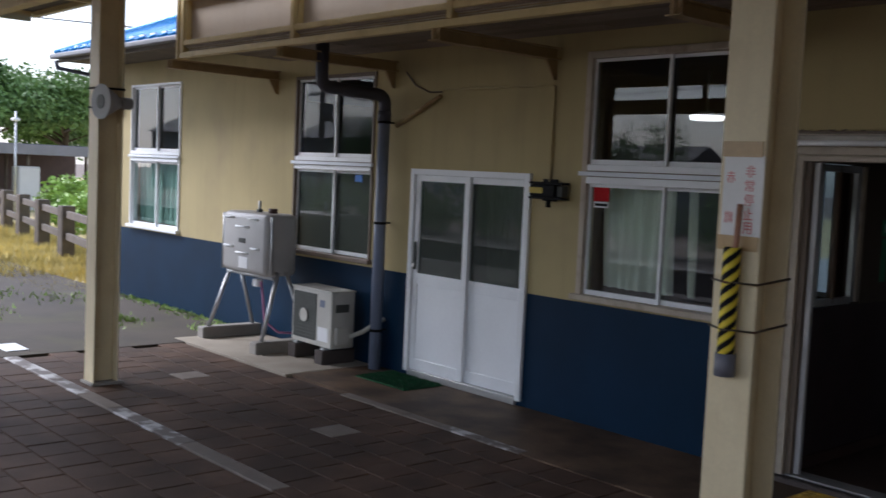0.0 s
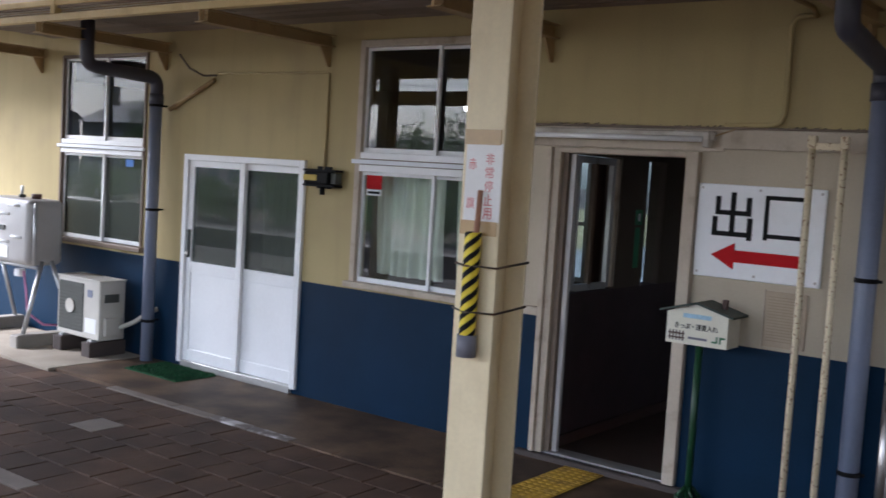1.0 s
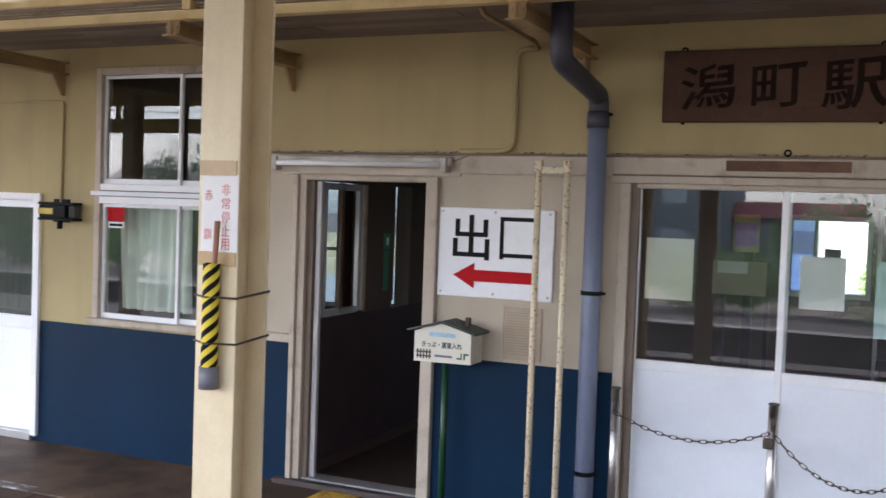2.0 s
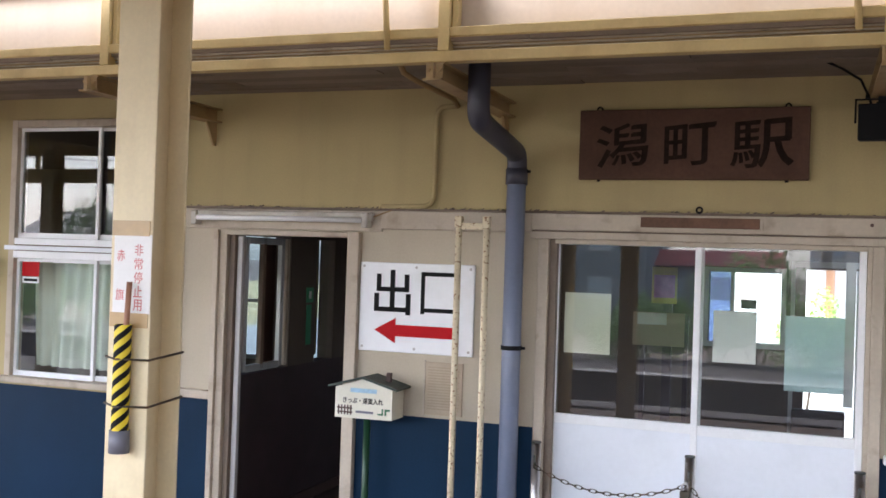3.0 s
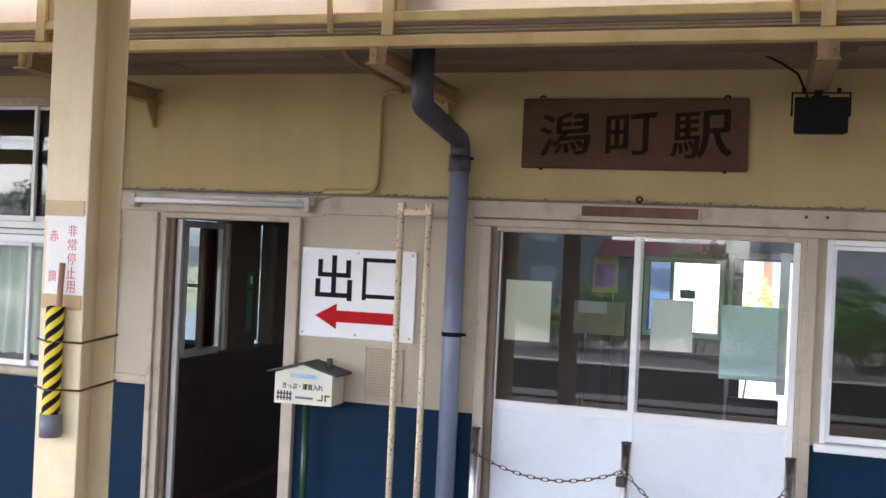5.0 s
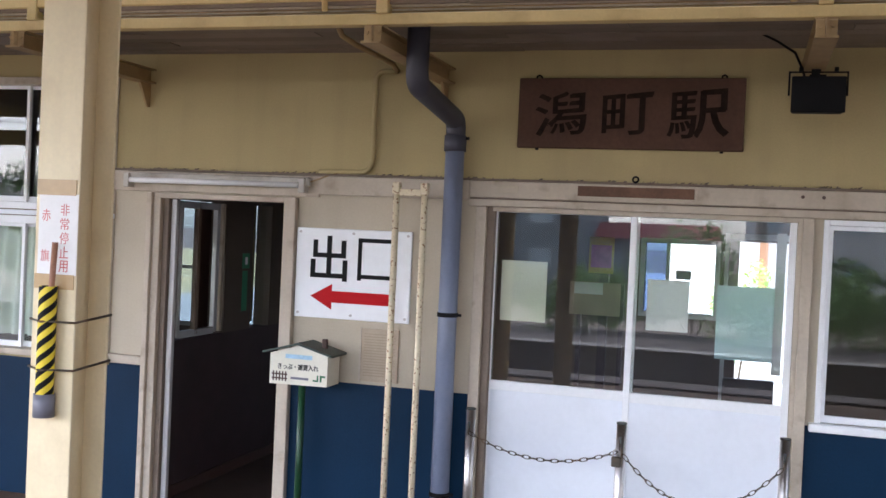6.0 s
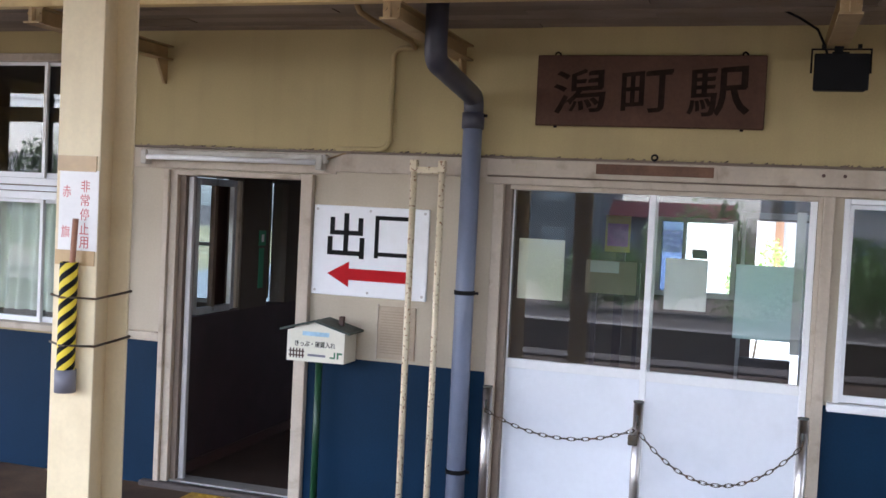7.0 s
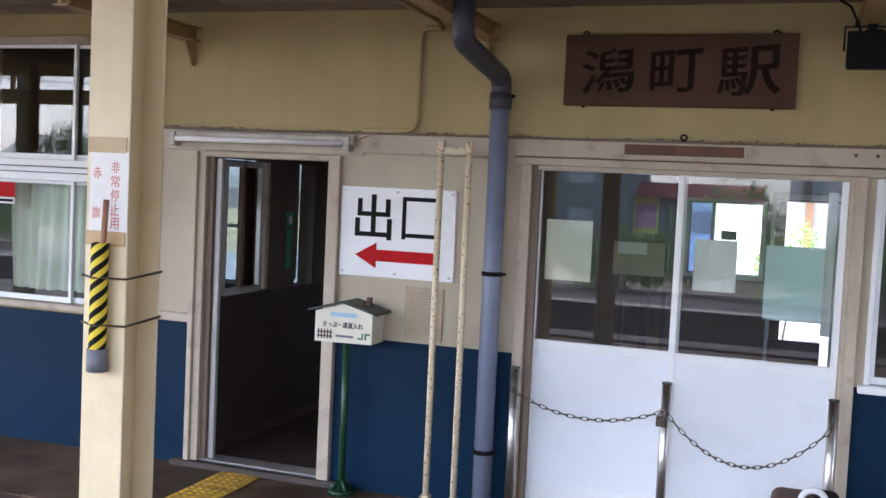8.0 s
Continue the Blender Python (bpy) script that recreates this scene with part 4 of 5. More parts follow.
# ---- steel bollards and chains ----
def bollard(x, y=-0.15):
    b = thing("bollard", "brushed steel bollard with a chain eye by the door", "bollard", (x, y, 0), "door bollards")
    part("tube", rod((x, y, -0.02), (x, y, 0.93), 0.028, seg=20), M["steel"], b)
    part("cap", rod((x, y, 0.93), (x, y, 0.938), 0.03, seg=20), M["grille"], b)
    bm = bmesh.new()
    m = Matrix.Translation((x, y - 0.03, 0.8)) @ Matrix.Rotation(radians(90), 4, "Y")
    torus(bm, m, 0.016, 0.004)
    part("eye", bm, M["rusty"], b)
    part("slot", box(x - 0.007, x + 0.007, y - 0.03, y - 0.02, 0.8, 0.86, 0.002), M["grille"], b, "dark lock slot")
    return b


def torus(bm, m, R, r, long=1.0, n=12, k=5):
    rings = []
    for i in range(n):
        a = 2 * math.pi * i / n
        rings.append([bm.verts.new(m @ Vector(((R + r * math.cos(b)) * math.cos(a) * long, (R + r * math.cos(b)) * math.sin(a), r * math.sin(b)))) for b in (2 * math.pi * j / k for j in range(k))])
    for i in range(n):
        for j in range(k):
            f = bm.faces.new((rings[i][j], rings[(i + 1) % n][j], rings[(i + 1) % n][(j + 1) % k], rings[i][(j + 1) % k]))
            f.smooth = True


for x in (2.205, 3.1, 3.99):
    bollard(x)


def chain(a, b, sag, n):
    a, b = Vector(a), Vector(b)
    c = thing("chain", "sagging rusty steel link chain across the doors", "chain", a, "door chains")
    f = lambda t: a.lerp(b, t) - Vector((0, 0, sag * 4 * t * (1 - t)))
    for i in range(n):
        p, q = f(i / n), f((i + 1) / n)
        m = Matrix.Translation((p + q) / 2) @ (q - p).to_track_quat("X", "Z").to_matrix().to_4x4() @ Matrix.Rotation(radians(75 + 80 * (i % 2)), 4, "X")
        bm = bmesh.new()
        torus(bm, m, 0.0098, 0.0026, 2.5)
        part("link", bm, M["rusty"], c)


chain((2.205, -0.19, 0.8), (3.085, -0.19, 0.775), 0.105, 21)
chain((3.115, -0.19, 0.765), (3.985, -0.19, 0.78), 0.255, 25)
pl = thing("padlock", "small rusty padlock hanging on the chain", "padlock", (3.085, -0.2, 0.7))
part("body", box(3.055, 3.11, -0.21, -0.19, 0.69, 0.75, 0.006), M["rusty"], pl)
part("shackle", tube([(3.066, -0.2, 0.75), (3.066, -0.2, 0.78), (3.0825, -0.2, 0.795), (3.099, -0.2, 0.78), (3.099, -0.2, 0.75)], 0.005, seg=8), M["steel"], pl)

# ---- name board ----
nb = thing("name_board", "dark wooden station name board with brushed characters", "sign board", (3.04, -0.02, 2.51))
plank = part("plank", box(2.385, 3.69, -0.045, -0.012, 2.51, 2.925, 0.005), M["wood"], nb)
for ch, a, b, z0, z1 in (("潟", 2.488, 2.79, 2.585, 2.838), ("町", 2.888, 3.175, 2.592, 2.832), ("駅", 3.262, 3.602, 2.58, 2.85)):
    lettering(ch, a, b, z0, z1, -0.0455, M["brush_ink"], plank, bold=0.008, rise=0.022)
    lettering(ch, a + 0.007, b + 0.007, z0 + 0.004, z1 + 0.004, -0.0458, M["brush_ink"], plank, bold=0.0, rise=0.03)
for x in (2.5, 3.57):
    part("hook", tube([(x - 0.014, -0.028, 2.925), (x - 0.012, -0.028, 2.938), (x, -0.024, 2.945), (x + 0.012, -0.016, 2.938), (x + 0.014, -0.004, 2.926)], 0.005, seg=8), M["black"], nb)
    part("pin", rod((x, -0.011, 2.5), (x, -0.011, 2.52), 0.01), M["black"], nb)
bp = thing("brown_plate", "narrow brown name plate in a pale frame", "plate", (3.1, -0.03, 2.23))
part("frame", box(2.745, 3.455, -0.04, -0.0305, 2.217, 2.302, 0.002), M["trim"], bp)
part("plate", box(2.765, 3.435, -0.046, -0.0405, 2.23, 2.29, 0.002), M["plate_wood"], bp)
sp = thing("number_plate", "small pale plate with unreadable marks on the header", "plate", (2.34, -0.03, 2.24))
part("plate", box(2.278, 2.405, -0.035, -0.0305, 2.235, 2.28, 0.001), M["board"], sp)
part("mark", box(2.295, 2.39, -0.0365, -0.0355, 2.25, 2.265), M["trim"], sp)
hk = thing("hook_ring", "black iron ring hook over the brown plate", "hook", (3.1, -0.03, 2.325))
bm = bmesh.new()
torus(bm, Matrix.Translation((3.1, -0.05, 2.335)) @ Matrix.Rotation(radians(80), 4, "X"), 0.016, 0.006)
part("ring", bm, M["black"], hk)
part("stem", rod((3.1, -0.03, 2.32), (3.1, -0.055, 2.315), 0.005), M["black"], hk)
for x in (4.02, 4.13):
    k = thing("round_knob", "round brown ceramic knob on the header board", "knob", (x, -0.03, 2.265), "header knobs")
    part("disc", rod((x, -0.045, 2.265), (x, -0.0305, 2.265), 0.022, seg=16), M["trim"], k)
    part("hole", rod((x, -0.05, 2.265), (x, -0.0455, 2.265), 0.01, seg=12), M["brown"], k)

# ---- flood lamp ----
fl = thing("flood_lamp", "black flood lamp hanging under a canopy bracket", "lamp", (4.04, -0.5, 2.67))
part("housing", box(3.92, 4.17, -0.56, -0.46, 2.672, 2.845, 0.012, seg=2), M["black"], fl)
part("bezel", box(3.915, 4.175, -0.575, -0.561, 2.668, 2.85, 0.004), M["black"], fl)
part("yoke", tube([(3.905, -0.51, 2.76), (3.905, -0.51, 2.88), (4.185, -0.51, 2.88), (4.185, -0.51, 2.76)], 0.0055, seg=8), M["black"], fl)
part("mount", box(4.0, 4.08, -0.55, -0.47, 2.845, 2.862), M["black"], fl)
part("stem", box(4.01, 4.05, -0.53, -0.49, 2.862, 2.8925), M["black"], fl)
for x in (3.96, 4.045, 4.13):
    part("wing_nut", rod((x, -0.51, 2.886), (x, -0.51, 2.905), 0.012, seg=6), M["black"], fl)
part("cable", tube([(3.98, -0.5, 2.85), (3.97, -0.45, 2.9), (3.93, -0.4, 3.0), (3.84, -0.4, 3.06), (3.76, -0.4, 3.1)], 0.0065, seg=8), M["black"], fl)

# ---- notices on glass ----
for (x0, x1, z0, z1, y), m_, lab in (((2.306, 2.588, 1.461, 1.828, 0.041), "paper", "cream paper notice taped inside the door glass"), ((3.19, 3.43, 1.461, 1.76, 0.0235), "paper_white", "pale grey paper notice taped inside the door glass"), ((3.586, 3.9, 1.324, 1.748, 0.0235), "paper_blue", "pale blue green poster back taped inside the door glass")):
    solid("paper_notice", box(x0, x1, y + 0.006, y + 0.0075, z0, z1), M[m_], lab, "notice")
solid("inner_board", box(3.9, 3.952, 0.07, 0.078, 1.25, 2.06, 0.001), M["tank"], "narrow blue grey board standing behind the door glass", "board")
po = thing("poster", "pink and yellow poster inside the hall", "poster", (2.5, 3.0, 1.68))
rl = thing("window_label", "red square sticker with a white strip on the office window", "sticker", (-1.77, 0.03, 1.72))
part("red_square", box(-1.85, -1.69, 0.0265, 0.0285, 1.775, 1.89), M["red"], rl)
part("white_strip", box(-1.845, -1.69, 0.0262, 0.0285, 1.725, 1.772), M["sign"], rl)
part("print_bar", box(-1.83, -1.705, 0.0255, 0.026, 1.738, 1.758), M["ink"], rl)
solid("blue_label", box(-5.06, -4.94, 0.053, 0.055, 1.81, 1.88), mat("bright_blue_label", (0.02, 0.2, 0.7), 0.5), "bright blue sticker inside the second window", "sticker")

# ---- emergency flag on the post ----
fy = PY - 0.12
pd = 0.008
pp = thing("flag_notice", "white paper with red characters taped to the post", "notice", (PX, fy, 1.7))
psh = part("sheet", box(PX - 0.08, PX + 0.096, fy - 0.003, fy - 0.0005, 1.75, 2.06), M["paper_white"], pp)
part("tape", box(PX - 0.09, PX + 0.085, fy - 0.005, fy - 0.0007, 2.055, 2.115), M["tape"], pp, "brown packing tape")
part("tape", box(PX - 0.09, PX + 0.088, fy - 0.005, fy - 0.0007, 1.695, 1.752), M["tape"], pp, "brown packing tape")
for i, ch in enumerate("非常停止用"):
    z = 2.022 - i * 0.054
    lettering(ch, PX + 0.018, PX + 0.058, z - 0.045, z, fy - 0.0032, M["red_pale"], psh, depth=0.0008)
for ch, z in (("赤", 2.0), ("旗", 1.845)):
    lettering(ch, PX - 0.065, PX - 0.027, z - 0.045, z, fy - 0.0032, M["red_pale"], psh, depth=0.0008)
ft = thing("flag_tube", "black and yellow striped flag tube tied to the post", "flag holder", (PX - 0.05, fy - 0.04, 1.17))
fx_, fyy, fr_ = PX + 0.004, fy - 0.04, 0.034
part("cap", rod((fx_, fyy, 1.21), (fx_, fyy, 1.298), 0.04, seg=20), M["grey_plastic"], ft, "grey plastic end cap")
part("stick", rod((fx_ + 0.012, fyy - 0.004, 1.6), (fx_ + 0.018, fyy + 0.006, 1.875), 0.0115, seg=10), M["stick"], ft, "reddish wooden flag stick")
z0, z1, rise, band, seg = 1.298, 1.708, 0.165, 0.0275, 24
sb = {"yellow": bmesh.new(), "ink": bmesh.new()}
for k in range(-7, 16):
    b_ = sb["yellow" if k % 2 else "ink"]
    for j in range(seg):
        q = []
        for jj in (j, j + 1):
            a = 2 * math.pi * jj / seg
            lo = z0 + band * k + rise * jj / seg
            q.append((a, min(max(lo, z0), z1), min(max(lo + band, z0), z1)))
        (a0, l0, h0), (a1, l1, h1) = q
        if max(h0 - l0, h1 - l1) < 1e-4:
            continue
        ring = [(a0, l0), (a1, l1), (a1, h1), (a0, h0)]
        ring = [p for i, p in enumerate(ring) if i == 0 or abs(p[0] - ring[i - 1][0]) + abs(p[1] - ring[i - 1][1]) > 1e-5]
        if len(ring) < 3:
            continue
        f = b_.faces.new([b_.verts.new((fx_ + fr_ * math.cos(a), fyy + fr_ * math.sin(a), z)) for a, z in ring])
        f.smooth = True
part("yellow_stripes", sb["yellow"], M["yellow"], ft)
part("black_stripes", sb["ink"], M["ink"], ft)
for z in (1.575, 1.392):
    w = thing("tie_wire", "thin dark wire tied round the post", "wire", (PX, PY, z), "post wires")
    q = 0.101
    part("loop", tube([(PX - q, fy - 0.005, z), (fx_ - 0.036, fyy - 0.01, z), (fx_, fyy - 0.038, z), (fx_ + 0.036, fyy - 0.01, z), (PX + q, fy - 0.004, z - 0.004), (PX + q, PY + 0.104, z + 0.012), (PX - q, PY + 0.104, z), (PX - q, fy - 0.004, z)], 0.0045, seg=6), M["rusty"], w)

# ---- horn speaker on the far post ----
hx, hy = PX - 6.24, PY
hs = thing("horn_speaker", "grey horn loudspeaker strapped to the far post", "speaker", (hx + 0.15, hy, 2.4))
part("horn", rod((hx + 0.19, hy + 0.03, 2.4), (hx + 0.215, hy - 0.14, 2.4), 0.04, r2=0.14, seg=24), M["horn"], hs)
part("rim", rod((hx + 0.215, hy - 0.14, 2.4), (hx + 0.2165, hy - 0.15, 2.4), 0.146, seg=24), M["horn"], hs)
part("throat", rod((hx + 0.2166, hy - 0.151, 2.4), (hx + 0.217, hy - 0.155, 2.4), 0.06, seg=16), M["grille"], hs)
part("arm", box(hx + 0.097, hx + 0.19, hy + 0.03, hy + 0.06, 2.38, 2.42, 0.003), M["horn"], hs)
part("driver", rod((hx + 0.175, hy + 0.12, 2.4), (hx + 0.19, hy + 0.03, 2.4), 0.05, seg=16), M["horn"], hs)
for z in (2.36, 2.52):
    part("strap", tube([(hx - 0.1, hy - 0.124, z), (hx + 0.1, hy - 0.124, z), (hx + 0.1, hy + 0.104, z), (hx - 0.1, hy + 0.104, z), (hx - 0.1, hy - 0.124, z)], 0.008, seg=6), M["black"], hs)

# ---- oil tank ----
tk = thing("oil_tank", "grey metal heating oil tank on splayed steel legs", "tank", (-6.13, -0.42, 0))
tx0, tx1, ty0, ty1, tz0, tz1 = -6.6, -5.68, -0.6, -0.2, 0.77, 1.43
tkb = part("tank_body", box(tx0, tx1, ty0, ty1, tz0, tz1, 0.07, seg=4), M["tank"], tk)
for f in tkb.data.polygons:
    f.use_smooth = True
for i, (x0, x1, z) in enumerate(((0.06, 0.26, 1.36), (0.56, 0.76, 1.36), (0.3, 0.58, 1.27), (0.06, 0.26, 1.05), (0.62, 0.8, 1.05), (0.32, 0.58, 0.99))):
    part("rib", rod((tx0 + x0, ty0 - 0.003, z), (tx0 + x1, ty0 - 0.003, z), 0.012, seg=8), M["white_panel"], tkb, "pale pressed rib")
part("gauge", box(tx0 + 0.38, tx0 + 0.5, ty0 - 0.012, ty0 + 0.01, 1.1, 1.15, 0.003), M["grille"], tkb)
part("label", box(tx0 + 0.38, tx0 + 0.56, ty0 - 0.004, ty0 + 0.01, 0.83, 0.95), M["sign"], tkb, "white sticker")
part("filler_cap", rod((tx1 - 0.2, -0.4, tz1 - 0.01), (tx1 - 0.2, -0.4, tz1 + 0.05), 0.05, seg=16), M["brown"], tkb)
part("vent", rod((tx0 + 0.45, -0.4, tz1 - 0.01), (tx0 + 0.45, -0.4, tz1 + 0.12), 0.016), M["galv"], tkb)
part("vent_base", rod((tx0 + 0.45, -0.4, tz1 - 0.01), (tx0 + 0.45, -0.4, tz1 + 0.03), 0.035), M["grille"], tkb)
for x in (-6.62, -5.66):
    s = -1 if x < -6 else 1
    part("leg", rod((x + s * 0.08, -0.68, 0.12), (x, -0.45, 0.82), 0.022), M["galv"], tk)
    part("leg", rod((x + s * 0.08, -0.12, 0.12), (x, -0.35, 0.82), 0.022), M["galv"], tk)
    part("side_strut", rod((x + s * 0.02, -0.55, 0.78), (x + s * 0.02, -0.55, 1.4), 0.016), M["galv"], tk)
    part("footing", box(x + s * 0.08 - 0.07, x + s * 0.08 + 0.07, -0.78, -0.04, -0.03, 0.125, 0.012), M["concrete"], tk, "grey concrete footing")
part("rail", rod((-6.62, -0.5, 0.755), (-5.66, -0.5, 0.755), 0.018), M["galv"], tk)
part("valve", box(-6.2, -6.1, -0.44, -0.36, 0.62, 0.7, 0.01), M["white_panel"], tk)
part("hose", tube([(-6.08, -0.4, 0.68), (-6.06, -0.38, 0.5), (-6.05, -0.36, 0.25), (-6.02, -0.2, 0.12), (-6.0, -0.002, 0.1)], 0.012, seg=8), M["poster_pink"], tk, "thin pink fuel hose")

# ---- air conditioner unit ----
ac = thing("air_conditioner", "ivory outdoor air conditioner unit on concrete blocks", "air conditioner", (-5.05, -0.3, 0))
ax0, ax1, ay0, ay1, az0, az1 = -5.4, -4.7, -0.43, -0.15, 0.16, 0.72
acb = part("casing", box(ax0, ax1, ay0, ay1, az0, az1, 0.014, seg=2), M["ac"], ac)
acg = part("grille_panel", box(ax0 + 0.03, ax0 + 0.44, ay0 - 0.004, ay0 + 0.01, az0 + 0.05, az1 - 0.04, 0.003), M["grille"], acb, "dark fan grille")
for i in range(13):
    z = az0 + 0.075 + i * 0.034
    part("slat", box(ax0 + 0.035, ax0 + 0.435, ay0 - 0.012, ay0 - 0.0045, z, z + 0.008), M["grille"], acb)
part("fan_hub", rod((ax0 + 0.235, ay0 - 0.02, 0.45), (ax0 + 0.235, ay0 - 0.0125, 0.45), 0.07, seg=20), M["ac"], acb)
part("badge", box(ax0 + 0.5, ax0 + 0.58, ay0 - 0.003, ay0 + 0.01, 0.56, 0.63), M["pipe"], acb)
part("label", box(ax0 + 0.47, ax0 + 0.65, ay0 - 0.003, ay0 + 0.01, 0.22, 0.36), M["sign"], acb, "white paper label")
part("top_lid", box(ax0 - 0.008, ax1 + 0.008, ay0 - 0.008, ay1 + 0.008, az1 - 0.004, az1 + 0.012, 0.004), M["ac"], acb)
part("side_cover", box(ax1 - 0.003, ax1 + 0.035, ay0 + 0.04, ay1 - 0.06, az0 + 0.04, az0 + 0.22, 0.012), M["ac"], acb)
part("side_handle", box(ax1 - 0.003, ax1 + 0.004, ay0 + 0.05, ay1 - 0.07, az0 + 0.36, az0 + 0.44, 0.002), M["grille"], acb)
part("refrigerant_pipe", tube([(ax1 + 0.03, -0.22, az0 + 0.12), (ax1 + 0.15, -0.16, az0 + 0.18), (ax1 + 0.28, -0.05, az0 + 0.3), (ax1 + 0.3, -0.002, az0 + 0.32)], 0.022), M["ac"], ac)
for x in (ax0 + 0.1, ax1 - 0.12):
    part("block", box(x - 0.07, x + 0.07, ay0 - 0.06, ay1 + 0.06, -0.03, 0.14, 0.008), M["opp_concrete"], ac, "dark concrete block")
    part("rail", box(x - 0.03, x + 0.03, ay0 - 0.02, ay1 + 0.02, 0.14, 0.162), M["galv"], ac)

dm = thing("doormat", "green artificial turf doormat on the concrete", "doormat", (-3.8, -0.28, 0))
part("backing", box(-4.17, -3.44, -0.51, -0.06, 0.001, 0.012, 0.003), M["matgreen"], dm)
bm = bmesh.new()
rng = random.Random(4)
for _ in range(2600):
    x, y = rng.uniform(-4.165, -3.445), rng.uniform(-0.505, -0.065)
    h, a = rng.uniform(0.01, 0.02), rng.uniform(0, 3.14)
    dx, dy = 0.006 * math.cos(a), 0.006 * math.sin(a)
    bm.faces.new([bm.verts.new(p) for p in ((x - dx, y - dy, 0.011), (x + dx, y + dy, 0.011), (x + rng.gauss(0, 0.004), y + rng.gauss(0, 0.004), 0.012 + h))])
tagged(part("turf", bm, M["matgreen"], dm), kind="stuff")

# ---- bag by the doors ----
bg_ = thing("travel_bag", "brown fabric travel bag with a white ring handle", "bag", (3.87, -0.62, 0))
part("body", box(3.7, 4.02, -0.72, -0.52, 0.0, 0.535, 0.05, seg=4), M["bag"], bg_)
part("dark_side", box(3.885, 4.03, -0.728, -0.515, 0.03, 0.545, 0.04, seg=3), M["black"], bg_)
bm = bmesh.new()
torus(bm, Matrix.Translation((3.9, -0.75, 0.528)) @ Matrix.Rotation(radians(85), 4, "X"), 0.058, 0.016, n=24, k=8)
part("ring_handle", bm, M["white_plastic"], bg_, "white plastic ring handle")

# ---- inside the hall ----
tw = thing("ticket_window", "aluminium framed ticket window in the dim partition", "window", (-0.1, 0.7, 1.13), kind="structure")
for y, m_ in ((0.3, "alu_grey"), (0.545, "jamb_brown"), (0.82, "alu_grey"), (0.9, "trim")):
    part("sash_stile", box(-0.13, -0.09, y, y + 0.045, 1.15, 2.12, 0.004), M[m_], tw)
part("sash_rail", box(-0.13, -0.09, 0.345, 0.82, 1.14, 1.19, 0.004), M["alu_grey"], tw)
part("sash_rail", box(-0.13, -0.09, 0.345, 0.82, 2.07, 2.12, 0.004), M["alu_grey"], tw)
g = part("pane", box(-0.115, -0.111, 0.345, 0.545, 1.19, 2.07), M["glass"], tw)
g.visible_shadow = False
solid("pane_open", box(-0.155, -0.15, 1.44, 1.74, 1.15, 2.1), M["glass"], "plain glass pane in the partition opening", "pane", kind="structure")
solid("inner_curtain", box(-0.4, -0.375, 1.5, 2.0, 1.13, 2.999, 0.008), M["drape"], "olive brown drape behind the partition opening", "curtain")
solid("inner_curtain", box(-0.3, -0.27, 0.86, 1.06, 1.15, 2.1, 0.01), M["brown"], "dark brown drape behind the ticket window", "curtain")
xs = thing("exit_plate", "small green exit plate on the partition post", "sign", (-0.095, 1.3, 1.5))
part("plate", box(-0.0985, -0.092, 1.25, 1.36, 1.62, 1.74), M["exit_green"], xs)
part("mark", box(-0.0915, -0.09, 1.285, 1.325, 1.65, 1.71), M["sign"], xs)
part("strip", box(-0.0985, -0.094, 1.26, 1.34, 1.28, 1.6), M["exit_green"], xs)

ow = thing("office_rear_window", "aluminium framed rear window of the office", "window", (-2.4, Y_BACK, 1.1), kind="structure")
for x0, x1, z0, z1 in ((-3.0, -2.95, 0.75, 2.4), (-1.45, -1.4, 0.75, 2.4), (-2.95, -1.45, 0.75, 0.8), (-2.95, -1.45, 2.35, 2.4), (-2.4, -2.35, 0.8, 2.35), (-2.95, -2.4, 1.42, 1.46)):
    part("frame_bar", box(x0, x1, Y_BACK + 0.02, Y_BACK + 0.08, z0, z1), M["alu_grey"], ow)
g = part("pane", box(-2.95, -1.45, Y_BACK + 0.045, Y_BACK + 0.05, 0.8, 2.35), M["glass_rear"], ow)
g.visible_shadow = False
wf = thing("rear_window", "aluminium framed rear window of the hall", "window", (3.15, Y_BACK, 1.1), kind="structure")
for x0, x1, z0, z1 in ((2.69, 2.74, 1.22, 2.02), (3.43, 3.48, 1.22, 2.02), (2.74, 3.43, 1.22, 1.27), (2.74, 3.43, 1.97, 2.02), (2.95, 2.985, 1.27, 1.97)):
    part("frame_bar", box(x0, x1, Y_BACK - 0.02, Y_BACK + 0.1, z0, z1, 0.003), M["alu_grey"], wf)
for x0, x1, m_ in ((2.74, 2.95, "glass_blue"), (2.985, 3.43, "glass")):
    g = part("pane", box(x0, x1, Y_BACK + 0.05, Y_BACK + 0.056, 1.27, 1.97), M[m_], wf)
    g.visible_shadow = False
solid("window_notice", box(3.05, 3.2, Y_BACK + 0.03, Y_BACK + 0.033, 1.61, 1.7), M["horn"], "small dark printed sheet on the rear window", "notice")
xf = thing("exit_frame", "cream framed exit to the forecourt", "door frame", (4.05, Y_BACK, 0), kind="structure")
part("jamb", box(3.52, 3.56, Y_BACK - 0.03, Y_BACK + 0.16, 0.02, 2.1, 0.003), M["alu_grey"], xf)
part("jamb", box(4.2, 4.26, Y_BACK - 0.03, Y_BACK + 0.16, 0.02, 2.1, 0.003), M["alu_grey"], xf)
part("head", box(3.56, 4.2, Y_BACK - 0.03, Y_BACK + 0.16, 2.04, 2.1, 0.003), M["alu_grey"], xf)
